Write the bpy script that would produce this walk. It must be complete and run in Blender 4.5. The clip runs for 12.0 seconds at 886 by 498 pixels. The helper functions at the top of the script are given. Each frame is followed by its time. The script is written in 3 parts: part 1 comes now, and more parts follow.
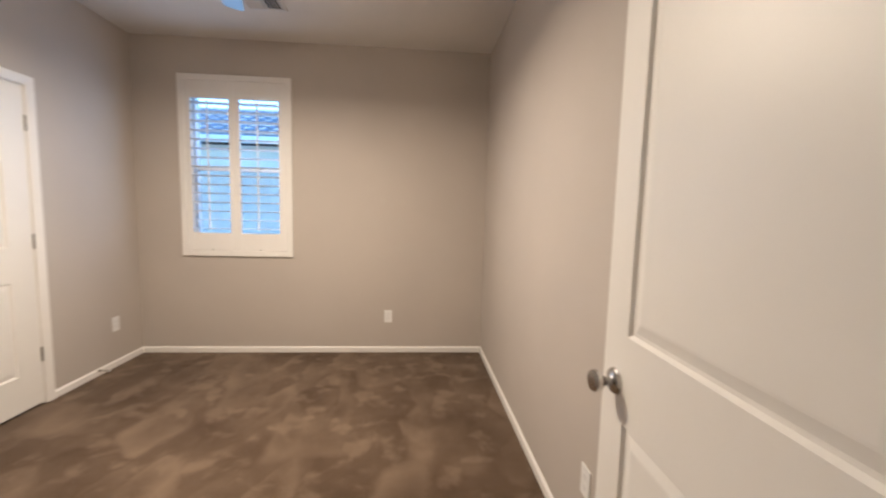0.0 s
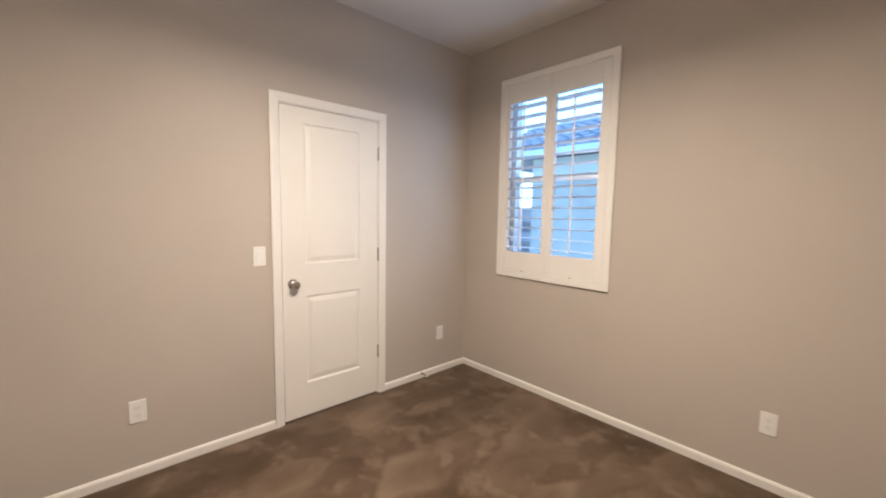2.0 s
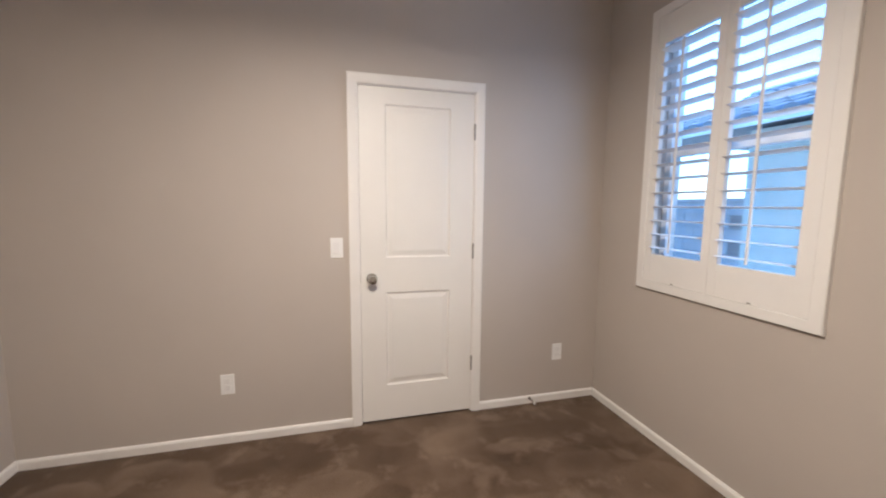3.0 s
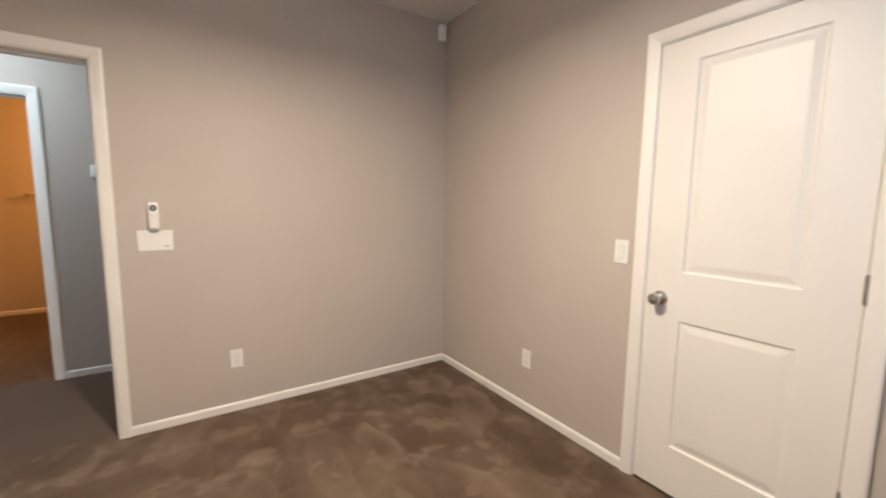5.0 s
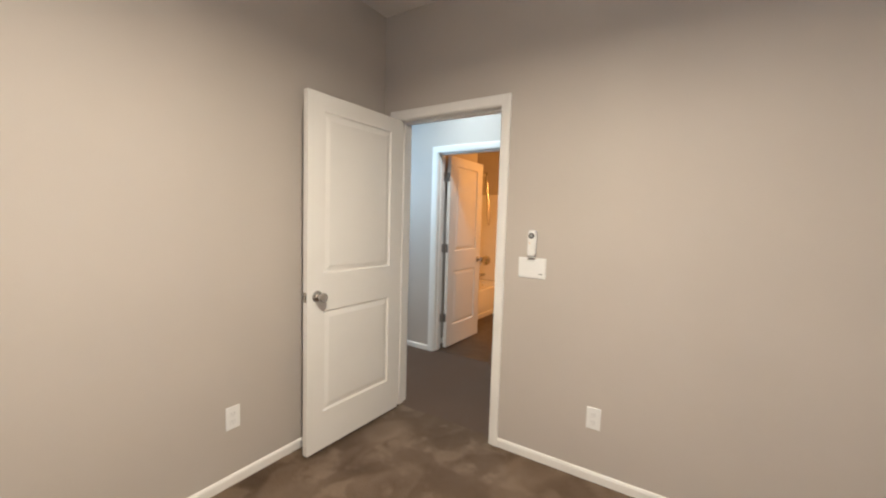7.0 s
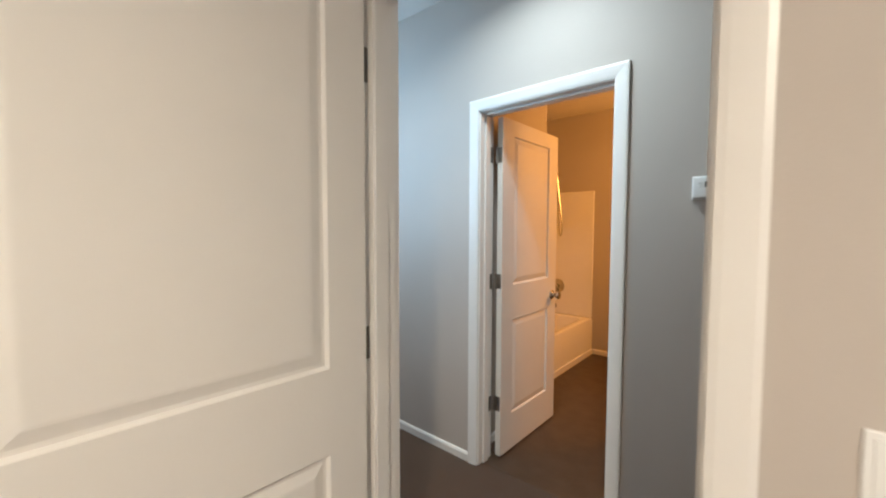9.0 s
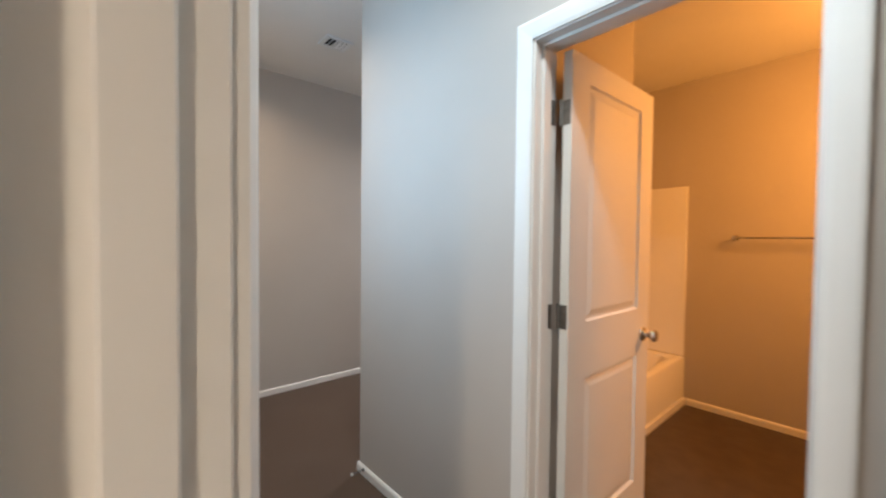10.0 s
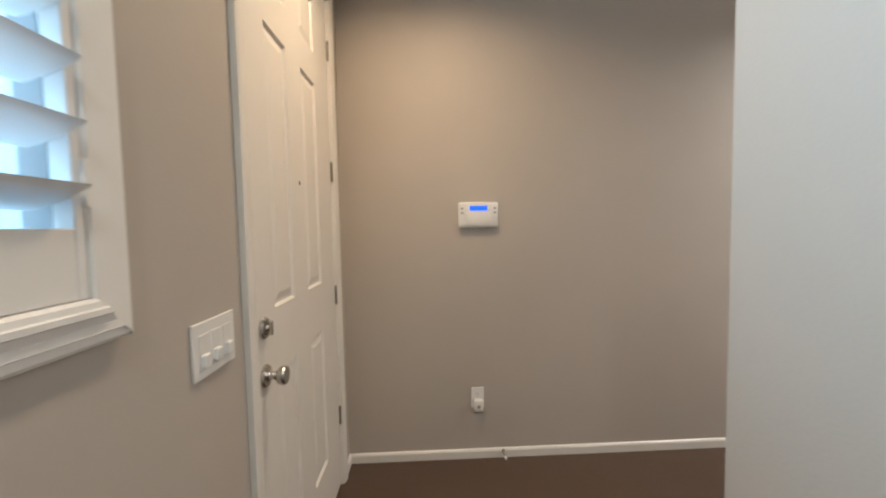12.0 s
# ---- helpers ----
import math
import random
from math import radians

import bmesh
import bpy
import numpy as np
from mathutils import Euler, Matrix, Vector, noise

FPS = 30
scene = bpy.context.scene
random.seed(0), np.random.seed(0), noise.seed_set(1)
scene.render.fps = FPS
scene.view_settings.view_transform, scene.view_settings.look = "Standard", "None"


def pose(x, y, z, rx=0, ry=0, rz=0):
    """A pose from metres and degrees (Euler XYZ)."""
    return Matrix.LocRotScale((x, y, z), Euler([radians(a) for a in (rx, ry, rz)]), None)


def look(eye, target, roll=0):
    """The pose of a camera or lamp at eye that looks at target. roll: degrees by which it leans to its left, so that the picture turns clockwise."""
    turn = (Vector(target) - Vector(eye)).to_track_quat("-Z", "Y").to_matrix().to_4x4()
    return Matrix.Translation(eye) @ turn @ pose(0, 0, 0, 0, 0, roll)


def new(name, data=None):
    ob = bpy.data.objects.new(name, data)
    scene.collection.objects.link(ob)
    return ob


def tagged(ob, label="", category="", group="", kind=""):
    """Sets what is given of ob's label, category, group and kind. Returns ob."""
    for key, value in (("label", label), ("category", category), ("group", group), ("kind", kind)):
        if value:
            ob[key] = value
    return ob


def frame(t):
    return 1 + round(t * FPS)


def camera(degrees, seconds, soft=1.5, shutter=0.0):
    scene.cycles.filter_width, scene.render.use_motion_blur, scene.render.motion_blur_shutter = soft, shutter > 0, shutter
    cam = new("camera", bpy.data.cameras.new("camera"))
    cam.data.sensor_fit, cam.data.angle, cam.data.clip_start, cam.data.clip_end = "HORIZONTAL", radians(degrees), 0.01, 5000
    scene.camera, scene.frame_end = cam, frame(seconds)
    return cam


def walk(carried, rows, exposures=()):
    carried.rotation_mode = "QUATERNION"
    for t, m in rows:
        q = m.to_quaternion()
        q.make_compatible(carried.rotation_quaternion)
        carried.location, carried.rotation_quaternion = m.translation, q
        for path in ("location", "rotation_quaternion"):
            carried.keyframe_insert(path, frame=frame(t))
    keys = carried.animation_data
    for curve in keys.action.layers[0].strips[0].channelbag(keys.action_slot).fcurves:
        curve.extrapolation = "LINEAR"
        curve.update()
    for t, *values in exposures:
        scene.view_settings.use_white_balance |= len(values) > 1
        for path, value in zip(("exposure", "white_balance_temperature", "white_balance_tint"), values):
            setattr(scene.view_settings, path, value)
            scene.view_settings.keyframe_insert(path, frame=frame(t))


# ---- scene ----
cam = camera(97.7, 12.0, soft=2.0, shutter=0.25)
PATH = [
    (0, (2.42, -0.207, 1.327), (2.568, 1.779, 1.138), 1.5),
    (0.5, (2.453, -0.07, 1.355), (1.97, 1.859, 1.149), 1.5),
    (1, (2.483, 0.163, 1.354), (1.587, 1.94, 1.155), 0.7),
    (1.5, (2.468, 0.462, 1.354), (1.302, 2.076, 1.169), 0.6),
    (2, (2.453, 0.855, 1.389), (0.981, 2.197, 1.204), 1.0),
    (2.5, (2.381, 1.251, 1.365), (0.65, 2.232, 1.163), 0.9),
    (3, (2.322, 1.624, 1.363), (0.401, 2.131, 1.137), 0.5),
    (3.2, (2.307, 1.757, 1.359), (0.343, 2.058, 1.13), 0.6),
    (4.8, (1.867, 2.672, 1.333), (0.578, 1.16, 1.106), 0.4),
    (5, (1.787, 2.699, 1.325), (0.693, 1.04, 1.102), 0.7),
    (5.5, (1.554, 2.683, 1.344), (1.046, 0.76, 1.132), 1.3),
    (6, (1.333, 2.612, 1.356), (1.439, 0.625, 1.158), 1.9),
    (6.5, (1.212, 2.416, 1.364), (1.867, 0.535, 1.183), 2.1),
    (7, (1.193, 2.11, 1.36), (2.271, 0.432, 1.215), 1.7),
    (7.5, (1.313, 1.756, 1.373), (2.619, 0.245, 1.265), 1.0),
    (7.7, (1.404, 1.62, 1.368), (2.753, 0.146, 1.272), 0.6),
    (9.3, (2.264, 0.407, 1.385), (3.549, -1.125, 1.288), -0.1),
    (9.5, (2.367, 0.278, 1.348), (3.625, -1.275, 1.273), -0.2),
    (10, (2.588, -0.059, 1.355), (4.086, -1.383, 1.302), 0.6),
    (10.1, (2.635, -0.121, 1.357), (4.218, -1.342, 1.306), 1.2),
    (10.5, (2.847, -0.325, 1.356), (4.686, -1.108, 1.286), 2.1),
    (11, (3.133, -0.51, 1.365), (5.104, -0.829, 1.26), 1.7),
    (11.5, (3.465, -0.606, 1.358), (5.46, -0.655, 1.236), 0.3),
    (12, (3.855, -0.602, 1.341), (5.85, -0.686, 1.227), -1.1),
]
walk(cam, [(t, look(eye, target, roll)) for t, eye, target, roll in PATH],
     exposures=[(0, 2.95, 4880, 7), (1.5, 2.94, 4930, 7), (3, 2.72, 4620, 8), (5, 2.95, 4850, 6), (6.5, 3.11, 4740, 2), (7.5, 2.99, 4700, 2), (9.5, 3.08, 4850, 3), (10, 3.17, 5000, 5), (10.5, 3.34, 5080, 5), (11, 3.30, 5350, 5), (12, 3.14, 5450, 5)])

# ---------------------------------------------------------------- world, sun, lamps
world = bpy.data.worlds.new("world")
scene.world = world
world.use_nodes = True
wn, wl = world.node_tree.nodes, world.node_tree.links
sky = wn.new("ShaderNodeTexSky")
sky.sky_type, sky.sun_disc = "NISHITA", False
sky.sun_elevation, sky.sun_rotation = radians(38), radians(280)
wl.new(sky.outputs[0], wn["Background"].inputs[0])
sky.ozone_density, sky.dust_density = 4.0, 0.6
wn["Background"].inputs[1].default_value = 0.11

sun = new("sun", bpy.data.lights.new("sun", "SUN"))
sun.data.energy, sun.data.angle, sun.data.color = 2.0, radians(0.6), (1.0, 0.95, 0.87)
_az, _el = radians(280), radians(38)
_d = Vector((math.sin(_az) * math.cos(_el), math.cos(_az) * math.cos(_el), math.sin(_el)))
sun.rotation_euler = _d.to_track_quat("Z", "Y").to_euler()


def lamp(name, place, aim, watts, size, color, size_y=0.0, spread=180):
    ob = new(name, bpy.data.lights.new(name, "AREA"))
    ob.data.energy, ob.data.size, ob.data.color = watts, size, color
    ob.data.shape = "RECTANGLE" if size_y else "DISK"
    if size_y:
        ob.data.size_y = size_y
    ob.data.spread = radians(spread)
    ob.matrix_world = look(place, aim)
    return ob


WARM = (1.0, 0.69, 0.40)
lamp("bedroom_lamp", (1.535, 1.690, 2.330), (1.535, 1.690, 0), 9.4, 0.17, WARM)
lamp("foyer_lamp", (5.24, -0.66, 2.735), (5.24, -0.66, 0), 1.65, 0.16, (1.0, 0.64, 0.34), spread=152)
# added fill out of view, to brighten the foyer floor and far wall
lamp("foyer_fill_far", (5.31, -3.5, 2.735), (5.31, -3.5, 0), 5.0, 0.16, (1.0, 0.84, 0.68), spread=155)
# added fill over the hall, lifting the dim thermostat wall
lamp("hall_fill", (2.95, -0.64, 2.735), (2.95, -0.64, 0), 1.8, 0.16, (1.0, 0.91, 0.73), spread=150)
lamp("vanity_lamp", (2.02, -2.95, 2.12), (3.0, -2.95, 1.75), 5.0, 0.14, (1.0, 0.335, 0.036), 0.8)
# sky light in the two window openings
lamp("window_light_bedroom", (0.855, 3.300, 1.67), (0.855, 0, 1.45), 0.48, 0.74, (0.50, 0.75, 1.0), 1.15)
lamp("window_sky_foyer", (4.15, 0.03, 1.83), (4.15, -3, 1.6), 0.7, 0.54, (0.58, 0.84, 1.0), 1.15)
lamp("window_light_foyer", (4.165, -0.197, 1.83), (4.15, -3, 1.80), 1.0, 0.42, (0.74, 0.90, 0.95), 0.94)


# ---------------------------------------------------------------- materials
def material(name, color, rough=0.5, metal=0.0, vary=0.0, vscale=3.0, bump=0.0, bscale=200.0, color2=None, detail=4.0, spec=0.5):
    m = bpy.data.materials.new(name)
    m.use_nodes = True
    n, l = m.node_tree.nodes, m.node_tree.links
    b = n["Principled BSDF"]
    b.inputs["Base Color"].default_value = (*color, 1)
    b.inputs["Roughness"].default_value, b.inputs["Metallic"].default_value = rough, metal
    b.inputs["Specular IOR Level"].default_value = spec
    tc = n.new("ShaderNodeTexCoord")
    if vary or color2:
        t = n.new("ShaderNodeTexNoise")
        t.inputs["Scale"].default_value, t.inputs["Detail"].default_value = vscale, detail
        l.new(tc.outputs["Object"], t.inputs["Vector"])
        r = n.new("ShaderNodeValToRGB")
        c2 = color2 or tuple(c * (1 - vary) for c in color)
        r.color_ramp.elements[0].position, r.color_ramp.elements[1].position = 0.35, 0.65
        r.color_ramp.elements[0].color, r.color_ramp.elements[1].color = (*c2, 1), (*color, 1)
        l.new(t.outputs["Fac"], r.inputs[0])
        l.new(r.outputs[0], b.inputs["Base Color"])
        rr = n.new("ShaderNodeMapRange")
        rr.inputs["To Min"].default_value, rr.inputs["To Max"].default_value = min(1, rough * 1.12), rough * 0.9
        l.new(t.outputs["Fac"], rr.inputs[0])
        l.new(rr.outputs[0], b.inputs["Roughness"])
    if bump:
        t2 = n.new("ShaderNodeTexNoise")
        t2.inputs["Scale"].default_value, t2.inputs["Detail"].default_value = bscale, 3
        l.new(tc.outputs["Object"], t2.inputs["Vector"])
        bp = n.new("ShaderNodeBump")
        bp.inputs["Strength"].default_value, bp.inputs["Distance"].default_value = bump, 0.004
        l.new(t2.outputs["Fac"], bp.inputs["Height"])
        l.new(bp.outputs[0], b.inputs["Normal"])
    return m


def carpet(name, dark, light, patch):
    """Cut-pile carpet: fine tufts, and patches where the pile leans another way."""
    m = bpy.data.materials.new(name)
    m.use_nodes = True
    n, l = m.node_tree.nodes, m.node_tree.links
    b = n["Principled BSDF"]
    b.inputs["Roughness"].default_value = 0.95
    b.inputs["Specular IOR Level"].default_value = 0.1
    b.inputs["Sheen Weight"].default_value = 0.12
    tc = n.new("ShaderNodeTexCoord")
    tuft = n.new("ShaderNodeTexNoise")
    tuft.inputs["Scale"].default_value, tuft.inputs["Detail"].default_value = 150, 2
    l.new(tc.outputs["Object"], tuft.inputs["Vector"])
    warp = n.new("ShaderNodeTexNoise")
    warp.inputs["Scale"].default_value, warp.inputs["Detail"].default_value = 8.0, 2
    l.new(tc.outputs["Object"], warp.inputs["Vector"])
    bend = n.new("ShaderNodeMixRGB")
    bend.blend_type = "LINEAR_LIGHT"
    bend.inputs[0].default_value = 0.03
    l.new(tc.outputs["Object"], bend.inputs[1])
    l.new(warp.outputs["Color"], bend.inputs[2])

    def layer(turn, sx, sy, scale, soft):
        """Random patches, each fading away from one side."""
        mp = n.new("ShaderNodeMapping")
        mp.inputs["Scale"].default_value = (sx, sy, 0.0)
        mp.inputs["Rotation"].default_value = (0, 0, radians(turn))
        l.new(bend.outputs[0], mp.inputs["Vector"])
        vo = n.new("ShaderNodeTexVoronoi")
        vo.feature = "SMOOTH_F1"
        vo.inputs["Scale"].default_value, vo.inputs["Smoothness"].default_value = scale, soft
        l.new(mp.outputs[0], vo.inputs["Vector"])
        sp = n.new("ShaderNodeSeparateColor")
        l.new(vo.outputs["Color"], sp.inputs[0])
        rg = n.new("ShaderNodeMapRange")
        rg.inputs["From Min"].default_value, rg.inputs["From Max"].default_value = 0.50, 1.0
        rg.inputs["To Max"].default_value = 0.8
        l.new(sp.outputs[0], rg.inputs[0])
        fade = n.new("ShaderNodeMapRange")
        fade.inputs["From Min"].default_value, fade.inputs["From Max"].default_value = 0.05, 0.75
        l.new(vo.outputs["Distance"], fade.inputs[0])
        pr = n.new("ShaderNodeMath")
        pr.operation = "MULTIPLY"
        l.new(rg.outputs[0], pr.inputs[0])
        l.new(fade.outputs[0], pr.inputs[1])
        return pr.outputs[0]
    blot = n.new("ShaderNodeTexNoise")
    blot.inputs["Scale"].default_value, blot.inputs["Detail"].default_value, blot.inputs["Distortion"].default_value = 5.5, 3.0, 0.2
    l.new(tc.outputs["Object"], blot.inputs["Vector"])
    bl = n.new("ShaderNodeMapRange")
    bl.interpolation_type = "SMOOTHSTEP"
    bl.inputs["From Min"].default_value, bl.inputs["From Max"].default_value = 0.48, 0.68
    bl.inputs["To Max"].default_value = 0.58
    l.new(blot.outputs["Fac"], bl.inputs[0])
    mx = n.new("ShaderNodeMath")
    mx.operation = "MAXIMUM"
    both = n.new("ShaderNodeMath")
    both.operation = "MAXIMUM"
    l.new(layer(-28, 1.35, 0.8, 3.2, 0.5), both.inputs[0])
    l.new(layer(5, 2.0, 0.9, 3.2, 0.5), both.inputs[1])
    l.new(both.outputs[0], mx.inputs[0])
    l.new(bl.outputs[0], mx.inputs[1])
    big = n.new("ShaderNodeTexNoise")
    big.inputs["Scale"].default_value, big.inputs["Detail"].default_value = 2.6, 4
    l.new(tc.outputs["Object"], big.inputs["Vector"])
    sub = n.new("ShaderNodeMapRange")
    sub.inputs["From Min"].default_value, sub.inputs["From Max"].default_value = 0.32, 0.72
    sub.inputs["To Max"].default_value = 0.5
    l.new(big.outputs["Fac"], sub.inputs[0])
    mul = n.new("ShaderNodeMath")
    mul.operation = "MULTIPLY_ADD"
    mul.inputs[1].default_value = patch
    l.new(mx.outputs[0], mul.inputs[0])
    l.new(sub.outputs[0], mul.inputs[2])
    mix = n.new("ShaderNodeMixRGB")
    mix.inputs[1].default_value, mix.inputs[2].default_value = (*dark, 1), (*light, 1)
    l.new(mul.outputs[0], mix.inputs[0])
    fine = n.new("ShaderNodeMixRGB")
    fine.blend_type = "OVERLAY"
    fine.inputs[0].default_value = 0.35
    l.new(mix.outputs[0], fine.inputs[1])
    l.new(tuft.outputs["Fac"], fine.inputs[2])
    l.new(fine.outputs[0], b.inputs["Base Color"])
    bp = n.new("ShaderNodeBump")
    bp.inputs["Strength"].default_value, bp.inputs["Distance"].default_value = 0.7, 0.006
    l.new(tuft.outputs["Fac"], bp.inputs["Height"])
    l.new(bp.outputs[0], b.inputs["Normal"])
    return m


def glowing(name, color, strength):
    m = bpy.data.materials.new(name)
    m.use_nodes = True
    b = m.node_tree.nodes["Principled BSDF"]
    b.inputs["Base Color"].default_value = (*color, 1)
    b.inputs["Emission Color"].default_value = (*color, 1)
    b.inputs["Emission Strength"].default_value = strength
    return m


PAINT = material("greige_wall_paint", (0.50, 0.455, 0.405), 0.62, vary=0.05, vscale=1.4, bump=0.10, bscale=130, spec=0.3)
CEIL = material("ceiling_paint", (0.72, 0.69, 0.645), 0.9, vary=0.04, vscale=2, bump=0.3, bscale=90, spec=0.2)
WHITE = material("white_trim_paint", (0.80, 0.775, 0.735), 0.38, vary=0.03, vscale=6, bump=0.03, bscale=60)
DOORW = material("white_door_paint", (0.79, 0.765, 0.72), 0.42, vary=0.03, vscale=3, bump=0.05, bscale=90)
SHUT = material("shutter_paint", (0.82, 0.80, 0.77), 0.4, vary=0.02, vscale=8, bump=0.02, bscale=70)
CARPET = carpet("brown_cut_pile_carpet", (0.066, 0.041, 0.023), (0.190, 0.136, 0.091), 0.95)
CARPET2 = carpet("brown_hall_carpet", (0.088, 0.057, 0.039), (0.110, 0.075, 0.053), 0.15)
VINYL = material("brown_bath_floor", (0.082, 0.055, 0.036), 0.45, vary=0.2, vscale=9, bump=0.05, bscale=80)
NICKEL = material("brushed_nickel", (0.60, 0.58, 0.55), 0.24, 1.0, vary=0.12, vscale=40)
HINGE = material("satin_hinge_metal", (0.36, 0.34, 0.31), 0.42, 1.0, vary=0.2, vscale=40)
PLAST = material("white_plastic", (0.80, 0.79, 0.77), 0.35, vary=0.02, vscale=15)
PLAST2 = material("white_plastic_inset", (0.77, 0.76, 0.74), 0.4, vary=0.02, vscale=15)
DARK = material("dark_slot", (0.05, 0.05, 0.05), 0.6, vary=0.2, vscale=30)
GREYM = material("grey_marks", (0.36, 0.36, 0.36), 0.5, vary=0.1, vscale=30)
LCDG = material("grey_display", (0.07, 0.075, 0.07), 0.15, vary=0.1, vscale=40)
LCDB = glowing("blue_backlit_display", (0.02, 0.10, 1.0), 0.16)
BULB = glowing("lamp_lens", (1.0, 0.90, 0.74), 1.2)
VENTM = material("vent_enamel", (0.68, 0.67, 0.65), 0.45, vary=0.05, vscale=20)
BOWL = glowing("lit_frosted_glass", (1.0, 0.70, 0.42), 8.0)
# the window's blue reflection is put into the blades' base colour
BLADE = material("fan_blade_reflected_sky_blue", (0.24, 0.36, 0.62), 0.2, vary=0.05, vscale=6)
DUCT = material("dark_duct", (0.05, 0.05, 0.05), 0.8, vary=0.2, vscale=20)
ACRYL = material("white_acrylic", (0.82, 0.80, 0.77), 0.2, vary=0.02, vscale=3)
VINYLW = material("white_vinyl_frame", (0.78, 0.79, 0.80), 0.4, vary=0.05, vscale=10)
RUBBER = material("white_rubber", (0.7, 0.69, 0.66), 0.7, vary=0.08, vscale=40)
STUCCO = material("pale_green_stucco", (0.70, 0.74, 0.66), 0.9, vary=0.12, vscale=1.5, bump=0.5, bscale=60)
TILE = material("slate_roof_tile", (0.21, 0.23, 0.26), 0.9, vary=0.12, vscale=5, bump=0.3, bscale=40)
BLOCK = material("grey_block", (0.46, 0.475, 0.49), 0.9, vary=0.2, vscale=4, bump=0.5, bscale=70)
MORTAR = material("mortar", (0.20, 0.21, 0.22), 0.95, vary=0.2, vscale=8, bump=0.4, bscale=70)
GRAVEL = material("grey_gravel", (0.24, 0.235, 0.225), 0.95, vary=0.35, vscale=40, bump=0.8, bscale=60)
BLINDS = material("dark_window_glass", (0.05, 0.06, 0.07), 0.08, vary=0.2, vscale=2)

GLASS = bpy.data.materials.new("window_glass")
GLASS.use_nodes = True
_n, _l = GLASS.node_tree.nodes, GLASS.node_tree.links
_mix, _tr, _gl = (_n.new("ShaderNode" + k) for k in ("MixShader", "BsdfTransparent", "BsdfGlossy"))
_gl.inputs["Roughness"].default_value = 0.02
_tr.inputs[0].default_value = (0.93, 0.96, 0.96, 1)
_mix.inputs[0].default_value = 0.035
_l.new(_tr.outputs[0], _mix.inputs[1])
_l.new(_gl.outputs[0], _mix.inputs[2])
_l.new(_mix.outputs[0], _n["Material Output"].inputs[0])

SCREEN = bpy.data.materials.new("insect_screen_mesh")
SCREEN.use_nodes = True
_n, _l = SCREEN.node_tree.nodes, SCREEN.node_tree.links
_mix, _tr = (_n.new("ShaderNode" + k) for k in ("MixShader", "BsdfTransparent"))
_n["Principled BSDF"].inputs["Base Color"].default_value = (0.25, 0.26, 0.27, 1)
_mix.inputs[0].default_value = 0.22
_l.new(_tr.outputs[0], _mix.inputs[1])
_l.new(_n["Principled BSDF"].outputs[0], _mix.inputs[2])
_l.new(_mix.outputs[0], _n["Material Output"].inputs[0])


# ---------------------------------------------------------------- building tools
def add_box(bm, lo, hi):
    v = [bm.verts.new((x, y, z)) for z in (lo[2], hi[2]) for y in (lo[1], hi[1]) for x in (lo[0], hi[0])]
    for f in ((0, 2, 3, 1), (4, 5, 7, 6), (0, 1, 5, 4), (2, 6, 7, 3), (0, 4, 6, 2), (1, 3, 7, 5)):
        bm.faces.new([v[i] for i in f])
    return v


def boxes(*pairs, bevel=0.0, segments=2):
    bm = bmesh.new()
    for lo, hi in pairs:
        add_box(bm, lo, hi)
    if bevel:
        bmesh.ops.bevel(bm, geom=bm.edges[:], offset=bevel, segments=segments, affect="EDGES", profile=0.5)
    return bm


def cyl(bm, a, b, r1, r2=None, seg=20):
    a, b = Vector(a), Vector(b)
    d = b - a
    m = Matrix.Translation((a + b) / 2) @ d.to_track_quat("Z", "Y").to_matrix().to_4x4()
    bmesh.ops.create_cone(bm, cap_ends=True, segments=seg, radius1=r1, radius2=r1 if r2 is None else r2, depth=d.length, matrix=m)
    return bm


def lathe(profile, seg=28):
    """A turned shape about z from (radius, height) pairs."""
    bm = bmesh.new()
    rings = []
    for r, z in profile:
        if r < 1e-5:
            rings.append([bm.verts.new((0, 0, z))])
        else:
            rings.append([bm.verts.new((r * math.cos(2 * math.pi * i / seg), r * math.sin(2 * math.pi * i / seg), z)) for i in range(seg)])
    for a, b in zip(rings, rings[1:]):
        for i in range(seg):
            j = (i + 1) % seg
            q = [a[i % len(a)], a[j % len(a)], b[j % len(b)], b[i % len(b)]]
            u = []
            for w in q:
                if w not in u:
                    u.append(w)
            if len(u) > 2:
                bm.faces.new(u)
    bmesh.ops.recalc_face_normals(bm, faces=bm.faces[:])
    return bm


def tube(points, r, seg=10, name="tube"):
    """A round tube along a smooth line, as a bmesh."""
    cu = bpy.data.curves.new(name, "CURVE")
    cu.dimensions, cu.bevel_depth, cu.bevel_resolution, cu.use_fill_caps = "3D", r, 3, True
    s = cu.splines.new("NURBS")
    s.points.add(len(points) - 1)
    for p, q in zip(s.points, points):
        p.co = (*q, 1)
    s.use_endpoint_u, s.order_u, s.resolution_u = True, min(4, len(points)), 8
    ob = bpy.data.objects.new(name, cu)
    scene.collection.objects.link(ob)
    me = ob.evaluated_get(bpy.context.evaluated_depsgraph_get()).to_mesh()
    bm = bmesh.new()
    bm.from_mesh(me)
    bpy.data.objects.remove(ob)
    bpy.data.curves.remove(cu)
    return bm


def turned(bm, m):
    bmesh.ops.transform(bm, matrix=m, verts=bm.verts[:])
    return bm


